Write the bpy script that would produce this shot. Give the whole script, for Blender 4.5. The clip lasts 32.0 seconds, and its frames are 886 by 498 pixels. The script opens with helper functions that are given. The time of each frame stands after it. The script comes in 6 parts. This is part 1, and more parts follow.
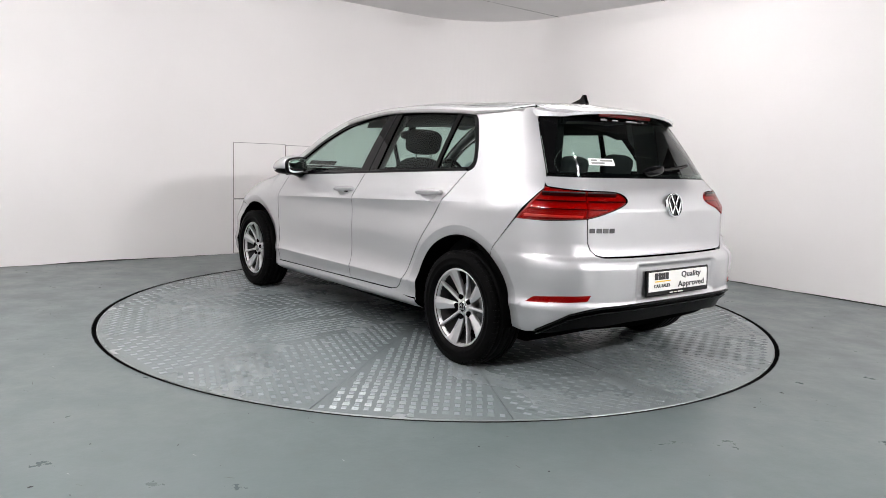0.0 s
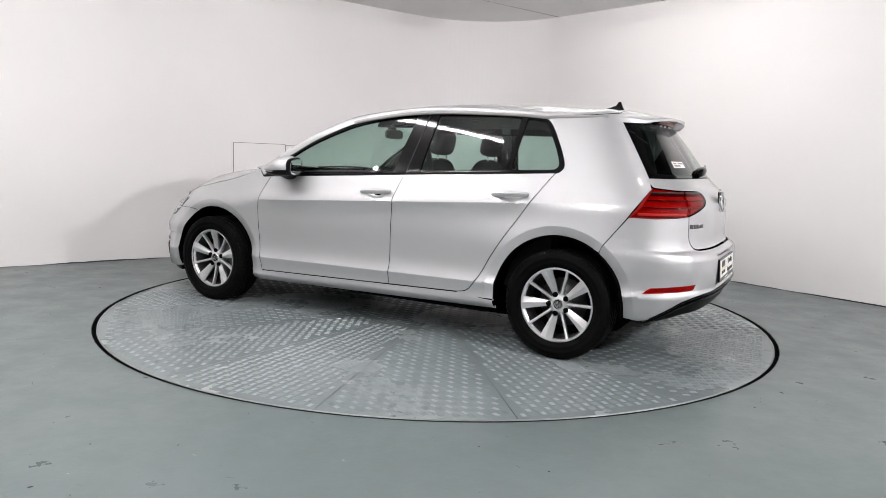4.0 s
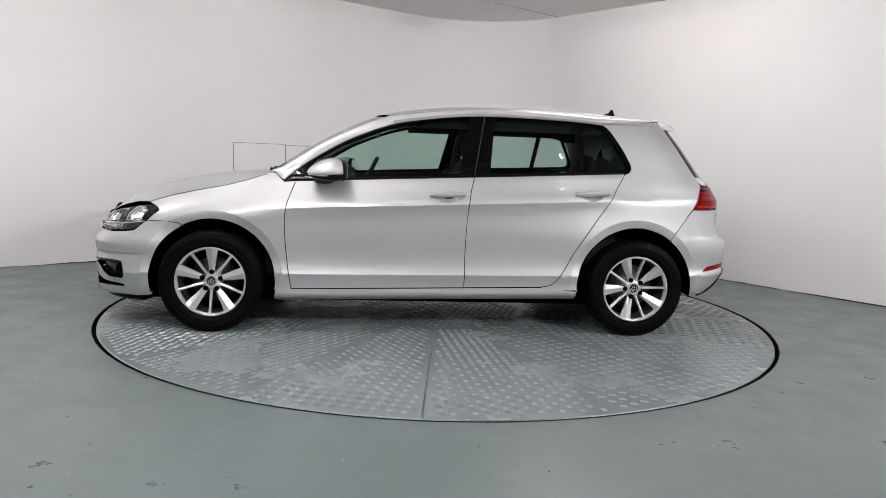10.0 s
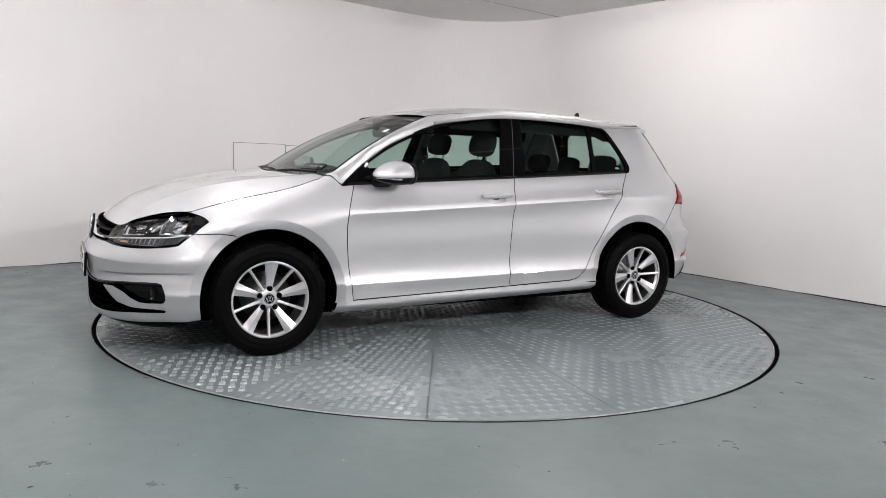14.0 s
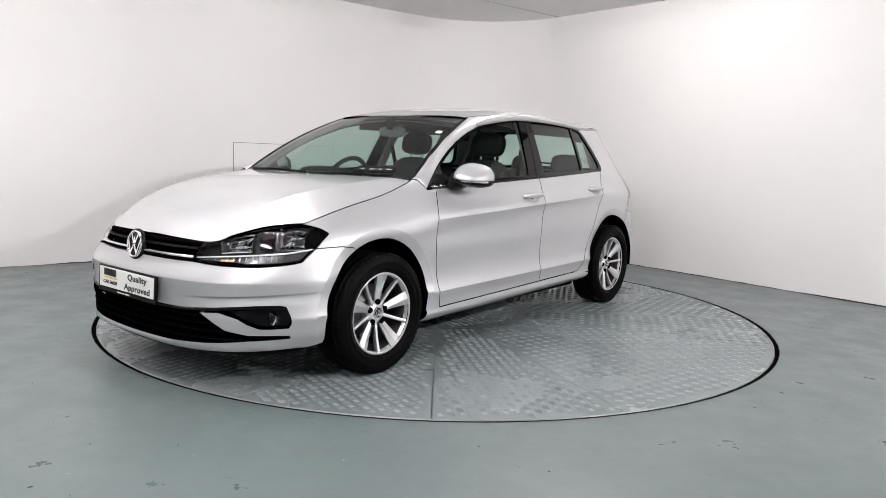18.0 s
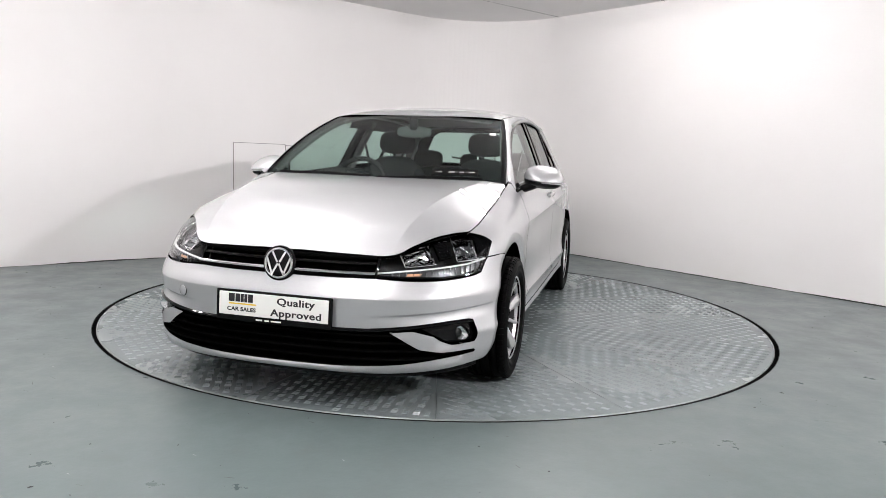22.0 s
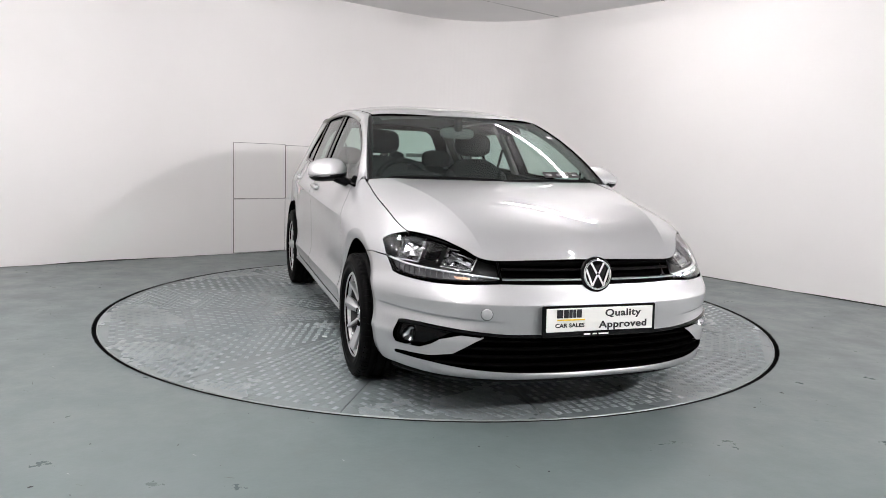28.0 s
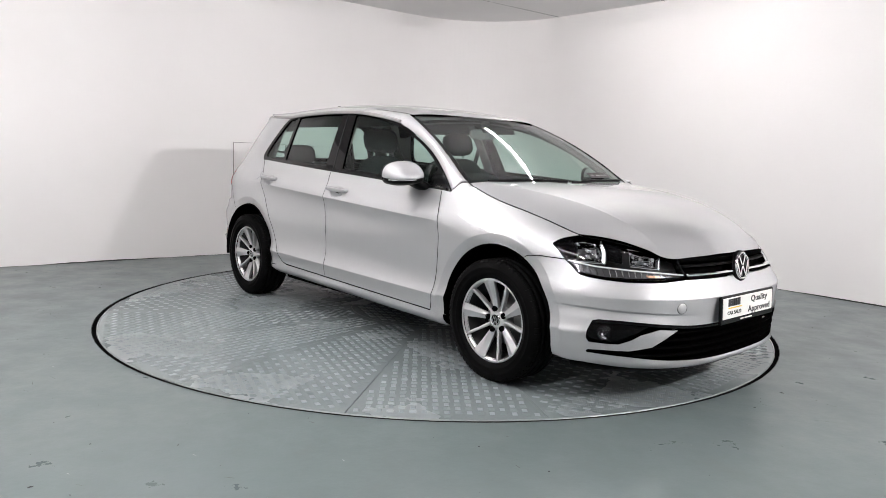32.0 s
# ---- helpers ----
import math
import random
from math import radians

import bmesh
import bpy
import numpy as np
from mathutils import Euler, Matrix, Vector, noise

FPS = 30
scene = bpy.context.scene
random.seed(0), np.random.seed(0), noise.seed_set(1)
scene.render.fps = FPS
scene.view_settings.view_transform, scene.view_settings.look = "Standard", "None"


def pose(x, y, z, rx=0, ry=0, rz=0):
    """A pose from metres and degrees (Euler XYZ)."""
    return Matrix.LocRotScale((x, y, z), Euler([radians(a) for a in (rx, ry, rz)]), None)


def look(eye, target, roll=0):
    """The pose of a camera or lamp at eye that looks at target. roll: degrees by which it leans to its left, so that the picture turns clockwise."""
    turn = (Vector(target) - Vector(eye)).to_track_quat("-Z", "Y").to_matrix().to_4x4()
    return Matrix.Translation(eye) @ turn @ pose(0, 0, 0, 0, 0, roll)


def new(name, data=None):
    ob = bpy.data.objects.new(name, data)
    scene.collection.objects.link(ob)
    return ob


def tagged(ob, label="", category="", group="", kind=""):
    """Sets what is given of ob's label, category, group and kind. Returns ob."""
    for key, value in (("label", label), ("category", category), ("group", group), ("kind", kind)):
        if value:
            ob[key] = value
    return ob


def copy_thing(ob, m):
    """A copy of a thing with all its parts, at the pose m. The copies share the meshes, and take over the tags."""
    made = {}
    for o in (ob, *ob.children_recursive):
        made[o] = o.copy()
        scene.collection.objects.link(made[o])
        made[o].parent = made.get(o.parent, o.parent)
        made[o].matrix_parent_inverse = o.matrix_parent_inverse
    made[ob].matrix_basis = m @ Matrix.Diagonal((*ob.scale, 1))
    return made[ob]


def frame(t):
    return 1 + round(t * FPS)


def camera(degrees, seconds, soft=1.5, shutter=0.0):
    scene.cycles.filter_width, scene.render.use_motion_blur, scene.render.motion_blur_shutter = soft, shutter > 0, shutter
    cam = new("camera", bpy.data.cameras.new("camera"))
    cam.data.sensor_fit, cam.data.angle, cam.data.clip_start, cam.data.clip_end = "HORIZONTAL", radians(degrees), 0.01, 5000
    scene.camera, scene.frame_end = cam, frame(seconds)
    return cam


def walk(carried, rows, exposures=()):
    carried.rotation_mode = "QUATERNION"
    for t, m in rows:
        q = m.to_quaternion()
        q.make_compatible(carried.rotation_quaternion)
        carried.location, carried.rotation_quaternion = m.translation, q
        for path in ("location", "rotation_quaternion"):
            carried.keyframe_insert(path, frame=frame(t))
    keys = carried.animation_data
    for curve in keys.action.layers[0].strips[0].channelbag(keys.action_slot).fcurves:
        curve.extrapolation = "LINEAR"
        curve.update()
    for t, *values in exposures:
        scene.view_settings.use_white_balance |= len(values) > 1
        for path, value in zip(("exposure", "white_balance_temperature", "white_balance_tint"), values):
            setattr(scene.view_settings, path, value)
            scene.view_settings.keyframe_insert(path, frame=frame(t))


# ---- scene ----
from mathutils.geometry import delaunay_2d_cdt

# Camera on a fixed stand before a vehicle turntable; the table's centre is the origin.
EYE = (0.025, -5.120, 1.094)
AIM = (0.025, -5.120 + 10 * math.cos(radians(7.376)), 1.094 - 10 * math.sin(radians(7.376)))
ROLL = 2.084
cam = camera(63.67, 32.0, soft=0.7)
walk(cam, [(0.0, look(EYE, AIM, ROLL)), (32.0, look(EYE, AIM, ROLL))],
     exposures=[(0.0, 0.02), (3.0, 0.01), (6.0, -0.08), (8.0, -0.22), (11.0, -0.27), (13.0, -0.20), (17.0, -0.02), (19.5, 0.12), (21.0, 0.12), (25.0, 0.04), (28.0, 0.03), (32.0, 0.04)])

TURN_START, TURN_RATE = 128.0, 5.752   # heading of the car in degrees and its rate per second
CAR_X, CAR_Y = 0.127, -0.063           # the car's middle against the table's centre

# World: an enclosed hall, next to no light from outside
world = bpy.data.worlds.new("world")
scene.world = world
world.use_nodes = True
world.node_tree.nodes["Background"].inputs[0].default_value = (0.8, 0.9, 1.0, 1)
world.node_tree.nodes["Background"].inputs[1].default_value = 0.02
scene.view_settings.exposure = 0.0

CEILING = 2.77
WALL_TURN = 39.0


def ceiling_z(x, y):
    """The ceiling falls slightly along the wall on the right."""
    return CEILING - 0.012 * max(0.0, (x - 0.53) * math.sin(radians(WALL_TURN)) - (y - 4.50) * math.cos(radians(WALL_TURN)) - 1.2)



# unseen strip lights under the ceiling: place, turn, length, power; the last three are added fill
LAMPS_AND_FILL = [(1.20, 0.70, -51, 1.5, 1.2), (-1.32, -1.05, -51, 1.5, 1.6), (1.48, -1.85, -51, 0.12, 2.4), (3.7, -4.1, 45, 0.3, 43.0), (5.0, -2.4, 65, 0.3, 15.0), (-3.3, -1.6, 39, 1.5, 1.8),
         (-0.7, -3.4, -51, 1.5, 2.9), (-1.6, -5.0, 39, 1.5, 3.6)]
LAMP_DROP = 0.05   # the battens hang on short rods below the ceiling, a drop added to brighten it
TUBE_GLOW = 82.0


# ---- materials ----
def material(name, color=(0.5, 0.5, 0.5), rough=0.5, metal=0.0, coat=0.0, spec=0.5):
    m = bpy.data.materials.new(name)
    m.use_nodes = True
    b = m.node_tree.nodes["Principled BSDF"]
    b.inputs["Base Color"].default_value = (*color, 1)
    b.inputs["Roughness"].default_value = rough
    b.inputs["Metallic"].default_value = metal
    b.inputs["Coat Weight"].default_value = coat
    b.inputs["Coat Roughness"].default_value = 0.03
    b.inputs["Specular IOR Level"].default_value = spec
    return m


def node(m, kind, **inputs):
    n = m.node_tree.nodes.new(kind)
    for key, value in inputs.items():
        n.inputs[key.replace("_", " ")].default_value = value
    return n


def wire(m, a, out, b, into):
    m.node_tree.links.new(a.outputs[out], b.inputs[into])


WALL = material("white_paint", (0.78, 0.765, 0.755), 0.6)
FLOOR = material("epoxy_floor", (0.15, 0.178, 0.178), 0.32)
BACK_WALL = material("grey_paint", (0.42, 0.42, 0.415), 0.7)
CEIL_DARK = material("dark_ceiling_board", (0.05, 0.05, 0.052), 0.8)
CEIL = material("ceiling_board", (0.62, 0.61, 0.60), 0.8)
PLATE = material("tread_plate", (0.17, 0.19, 0.195), 0.3, 0.1)
STEEL_EDGE = material("edge_steel", (0.20, 0.22, 0.22), 0.4, 0.3)
RUBBER = material("rubber", (0.012, 0.012, 0.013), 0.6)
PAINT = material("silver_paint", (0.50, 0.51, 0.52), 0.48, 0.66, 1.0)
TRIM = material("gloss_black", (0.003, 0.003, 0.0033), 0.04, spec=0.20)
PLASTIC = material("black_plastic", (0.004, 0.004, 0.0042), 0.4, spec=0.07)
MATT_BLACK = material("matt_black", (0.002, 0.002, 0.002), 0.9, spec=0.0)
TYRE = material("tyre_rubber", (0.003, 0.003, 0.0031), 0.5, spec=0.03)
ALLOY = material("alloy", (0.66, 0.66, 0.67), 0.30, 0.75, 0.4)
# alloy of the rim's inside, darkened to carry its shade
BARREL = material("shaded_alloy", (0.045, 0.045, 0.046), 0.5, 0.5)
STEEL = material("steel", (0.25, 0.25, 0.25), 0.4, 1.0)
CHROME = material("chrome", (0.90, 0.90, 0.91), 0.12, 1.0)
MIRROR = material("mirror", (0.85, 0.87, 0.87), 0.02, 1.0)
REFLECTOR = material("bright_reflector", (0.80, 0.80, 0.81), 0.16, 0.95)
WHITE = material("white_print", (0.8, 0.8, 0.8), 0.5)
PLATE_WHITE = material("plate_white", (0.78, 0.78, 0.75), 0.3)
YELLOW = material("yellow_print", (0.75, 0.52, 0.03), 0.4)
INK = material("black_ink", (0.01, 0.01, 0.012), 0.4)
AMBER = material("amber_lens", (0.62, 0.34, 0.20), 0.2)
GUIDE = material("light_guide", (0.80, 0.80, 0.80), 0.2)
PAPER = material("white_label", (0.75, 0.75, 0.74), 0.6)
GROUT = material("dark_sealant", (0.035, 0.035, 0.035), 0.8)
FABRIC = material("seat_fabric", (0.030, 0.030, 0.032), 0.95, spec=0.1)
DASH = material("cabin_plastic", (0.010, 0.010, 0.011), 0.7, spec=0.15)
PILLAR = material("pillar_trim", (0.12, 0.12, 0.12), 0.8)
LINING = material("headlining", (0.28, 0.28, 0.275), 0.95)
LAMP_DARK = material("lamp_housing", (0.018, 0.018, 0.019), 0.3, spec=0.3)
LAMP_BRIGHT = material("lamp_chrome", (0.92, 0.92, 0.93), 0.08, 1.0)
LAMP_GREY = material("lamp_prism", (0.16, 0.16, 0.165), 0.2, 0.6)
PRINT = material("grey_print", (0.22, 0.22, 0.22), 0.6)
LAMP_RED = material("lamp_red", (0.27, 0.005, 0.0045), 0.3)
FROST = material("frosted_lens", (0.70, 0.62, 0.60), 0.25)


def clear(name, tint, ior=1.5, rough=0.0):
    """A thin sheet of glass: tinted see-through, with a mirror gloss by Fresnel."""
    m = bpy.data.materials.new(name)
    m.use_nodes = True
    t = m.node_tree
    t.nodes.clear()
    out, mix = t.nodes.new("ShaderNodeOutputMaterial"), t.nodes.new("ShaderNodeMixShader")
    see, gloss, edge = t.nodes.new("ShaderNodeBsdfTransparent"), t.nodes.new("ShaderNodeBsdfGlossy"), t.nodes.new("ShaderNodeLayerWeight")
    see.inputs[0].default_value = (*tint, 1)
    gloss.inputs["Roughness"].default_value = rough
    edge.inputs["Blend"].default_value = 0.5
    power, scale = t.nodes.new("ShaderNodeMath"), t.nodes.new("ShaderNodeMath")
    power.operation, scale.operation = "POWER", "MULTIPLY_ADD"
    power.inputs[1].default_value = 5.0
    base = ((ior - 1) / (ior + 1)) ** 2 * 1.1
    scale.inputs[1].default_value, scale.inputs[2].default_value = 1 - base, base
    for a, b in ((edge.outputs["Facing"], power.inputs[0]), (power.outputs[0], scale.inputs[0]), (scale.outputs[0], mix.inputs[0]), (see.outputs[0], mix.inputs[1]), (gloss.outputs[0], mix.inputs[2]), (mix.outputs[0], out.inputs[0])):
        t.links.new(a, b)
    return m


GLASS = clear("tinted_glass", (0.66, 0.79, 0.74), 1.55)
LENS = clear("clear_lens", (0.93, 0.94, 0.95), 1.38)
RED_LENS = clear("red_lens", (0.82, 0.12, 0.10), 1.45)
JOINT = material("panel_joint", (0.16, 0.155, 0.15), 0.8)


# ---- surface grain, wear and stains ----
def bsdf(m):
    return m.node_tree.nodes["Principled BSDF"]


def coords(m, scale=(1, 1, 1)):
    tc, mp = m.node_tree.nodes.new("ShaderNodeTexCoord"), m.node_tree.nodes.new("ShaderNodeMapping")
    mp.inputs["Scale"].default_value = scale
    wire(m, tc, "Object", mp, "Vector")
    return mp


def cloud(m, vec, scale, detail=4.0, rough=0.55):
    n = node(m, "ShaderNodeTexNoise", Scale=scale, Detail=detail, Roughness=rough)
    wire(m, vec, "Vector", n, "Vector")
    return n


def band(m, src, out, lo, hi, a=0.0, b=1.0):
    r = m.node_tree.nodes.new("ShaderNodeMapRange")
    for k, v in (("From Min", lo), ("From Max", hi), ("To Min", a), ("To Max", b)):
        r.inputs[k].default_value = v
    wire(m, src, out, r, "Value")
    return r


def mixed(m, fac, a, b):
    """Mixes two colours; a and b are colours or (node, output)."""
    x = m.node_tree.nodes.new("ShaderNodeMix")
    x.data_type = "RGBA"
    m.node_tree.links.new(fac.outputs[0], x.inputs[0])
    for v, i in ((a, 6), (b, 7)):
        if isinstance(v[0], float):
            x.inputs[i].default_value = (*v, 1)
        else:
            m.node_tree.links.new(v[0].outputs[v[1]], x.inputs[i])
    return x


def relief(m, src, out, strength, distance):
    b = m.node_tree.nodes.new("ShaderNodeBump")
    b.inputs["Strength"].default_value, b.inputs["Distance"].default_value = strength, distance
    wire(m, src, out, b, "Height")
    wire(m, b, "Normal", bsdf(m), "Normal")


# floor: worn epoxy with pale scuffs, dark specks and long scratches
v = coords(FLOOR)
big, mid_n, fine = cloud(FLOOR, v, 0.55, 5), cloud(FLOOR, v, 4.0, 6, 0.65), cloud(FLOOR, v, 55.0, 3)
c = mixed(FLOOR, band(FLOOR, big, "Fac", 0.35, 0.68), (0.108, 0.138, 0.139), (0.128, 0.154, 0.153))
c = mixed(FLOOR, band(FLOOR, mid_n, "Fac", 0.58, 0.80, 0.0, 0.5), (c, 2), (0.145, 0.157, 0.150))
c = mixed(FLOOR, band(FLOOR, fine, "Fac", 0.66, 0.78, 0.0, 0.10), (c, 2), (0.040, 0.043, 0.041))
long_v = coords(FLOOR, (1.2, 26.0, 1.0))
scr = cloud(FLOOR, long_v, 1.6, 3)
c = mixed(FLOOR, band(FLOOR, scr, "Fac", 0.66, 0.78, 0.0, 0.08), (c, 2), (0.070, 0.080, 0.078))
wire(FLOOR, c, 2, bsdf(FLOOR), "Base Color")
wire(FLOOR, band(FLOOR, mid_n, "Fac", 0.3, 0.75, 0.26, 0.46), 0, bsdf(FLOOR), "Roughness")
relief(FLOOR, mid_n, "Fac", 0.25, 0.01)

# tread plate: the same paint, worn thin to bare metal in the lanes
v = coords(PLATE)
big, fine = cloud(PLATE, v, 1.3, 5), cloud(PLATE, v, 70.0, 3)
c = mixed(PLATE, band(PLATE, big, "Fac", 0.35, 0.65), (0.172, 0.206, 0.211), (0.205, 0.234, 0.237))
c = mixed(PLATE, band(PLATE, fine, "Fac", 0.35, 0.70, 0.0, 0.22), (c, 2), (0.120, 0.138, 0.138))
wire(PLATE, c, 2, bsdf(PLATE), "Base Color")
wire(PLATE, band(PLATE, big, "Fac", 0.3, 0.7, 0.20, 0.32), 0, bsdf(PLATE), "Roughness")
# slightly paler than the sheet, for the bars that catch light
TREAD = material("tread_gleam", (0.20, 0.21, 0.21), 0.46, 0.0, spec=0.4)
v = coords(TREAD)
n1 = cloud(TREAD, v, 2.4, 5)
c = mixed(TREAD, band(TREAD, n1, "Fac", 0.35, 0.65), (0.185, 0.222, 0.230), (0.212, 0.248, 0.255))
wire(TREAD, c, 2, bsdf(TREAD), "Base Color")

# wall: matt emulsion, faintly uneven, a few rubs near the floor
v = coords(WALL)
big, fine, rub = cloud(WALL, v, 0.7, 4), cloud(WALL, v, 38.0, 4), cloud(WALL, v, 6.0, 6, 0.7)
c = mixed(WALL, band(WALL, big, "Fac", 0.3, 0.7), (0.785, 0.768, 0.760), (0.820, 0.806, 0.800))
c = mixed(WALL, band(WALL, rub, "Fac", 0.74, 0.80, 0.0, 0.12), (c, 2), (0.55, 0.53, 0.51))
wire(WALL, c, 2, bsdf(WALL), "Base Color")
relief(WALL, fine, "Fac", 0.10, 0.01)

# silver paint: metal flakes under lacquer
v = coords(PAINT)
fl1, fl2 = cloud(PAINT, v, 900.0, 1), cloud(PAINT, v, 3.0, 3)
c = mixed(PAINT, band(PAINT, fl1, "Fac", 0.3, 0.7), (0.44, 0.446, 0.455), (0.555, 0.562, 0.573))
wire(PAINT, c, 2, bsdf(PAINT), "Base Color")
bsdf(PAINT).inputs["Coat IOR"].default_value = 1.7
wire(PAINT, band(PAINT, fl2, "Fac", 0.3, 0.7, 0.465, 0.495), 0, bsdf(PAINT), "Roughness")

for m, scale, dist in ((TYRE, 90.0, 0.002), (PLASTIC, 260.0, 0.001), (DASH, 300.0, 0.001), (FABRIC, 420.0, 0.0006), (MATT_BLACK, 60.0, 0.003)):
    v = coords(m)
    g = cloud(m, v, scale, 3)
    relief(m, g, "Fac", 0.35, dist)
    r0 = bsdf(m).inputs["Roughness"].default_value
    wire(m, band(m, cloud(m, v, 7.0, 4), "Fac", 0.3, 0.7, max(0.2, r0 - 0.08), min(1.0, r0 + 0.08)), 0, bsdf(m), "Roughness")
# ceiling board
v = coords(CEIL)
c = mixed(CEIL, band(CEIL, cloud(CEIL, v, 1.1, 4), "Fac", 0.3, 0.7), (0.76, 0.75, 0.745), (0.80, 0.79, 0.785))
wire(CEIL, c, 2, bsdf(CEIL), "Base Color")


# ---- mesh tools ----
def part(name, me, parent, label="", at=None):
    """Links a mesh as one object under a thing or under a part of it."""
    ob = new(name, me)
    ob.parent = parent
    if at is not None:
        ob.matrix_basis = at
    return tagged(ob, label) if label else ob


def raw_mesh(name, verts, faces, mat, normals=None, smooth=True):
    me = bpy.data.meshes.new(name)
    me.from_pydata(np.asarray(verts, float).tolist(), [], [tuple(int(i) for i in f) for f in faces])
    me.materials.append(mat)
    if smooth:
        me.polygons.foreach_set("use_smooth", [True] * len(me.polygons))
    me.update()
    if normals is not None:
        me.normals_split_custom_set_from_vertices(np.asarray(normals, float).tolist())
    return me


def bm_mesh(name, bm, mat, smooth=False):
    me = bpy.data.meshes.new(name)
    bm.to_mesh(me)
    bm.free()
    me.materials.append(mat)
    if smooth:
        me.polygons.foreach_set("use_smooth", [True] * len(me.polygons))
    return me


def bend(pts, step=8):
    """A smooth line through the points (Catmull-Rom)."""
    p = np.array(pts, float)
    q = np.vstack([2 * p[0] - p[1], p, 2 * p[-1] - p[-2]])
    out = []
    for i in range(1, len(q) - 2):
        for t in np.arange(step) / step:
            a, b, c, d = q[i - 1], q[i], q[i + 1], q[i + 2]
            out.append(0.5 * (2 * b + (c - a) * t + (2 * a - 5 * b + 4 * c - d) * t * t + (3 * b - a - 3 * c + d) * t ** 3))
    out.append(p[-1])
    return [tuple(o) for o in out]


def within(pts, loops):
    inside = np.zeros(len(pts), bool)
    x, y = pts[:, 0][:, None], pts[:, 1][:, None]
    for lp in loops:
        x0, y0 = lp[:, 0][None], lp[:, 1][None]
        x1, y1 = np.roll(lp[:, 0], -1)[None], np.roll(lp[:, 1], -1)[None]
        hit = ((y0 > y) != (y1 > y)) & (x < (x1 - x0) * (y - y0) / np.where(y1 == y0, 1e-12, y1 - y0) + x0)
        inside ^= (hit.sum(1) % 2).astype(bool)
    return inside


def dense(loop, res):
    out = []
    for a, b in zip(loop, np.roll(loop, -1, 0)):
        k = max(1, int(math.ceil(np.linalg.norm(b - a) / res)))
        out += [a + (b - a) * i / k for i in range(k)]
    out = np.array(out)
    keep = np.linalg.norm(out - np.roll(out, 1, 0), axis=1) > 1e-4
    return out[keep]


def shrunk(loop, by, inward):
    area = 0.5 * np.sum(loop[:, 0] * np.roll(loop[:, 1], -1) - np.roll(loop[:, 0], -1) * loop[:, 1])
    d = np.roll(loop, -1, 0) - np.roll(loop, 1, 0)
    n = np.stack([-d[:, 1], d[:, 0]], 1) / np.maximum(np.linalg.norm(d, axis=1), 1e-9)[:, None]
    return loop + n * by * (1 if (area > 0) == inward else -1)


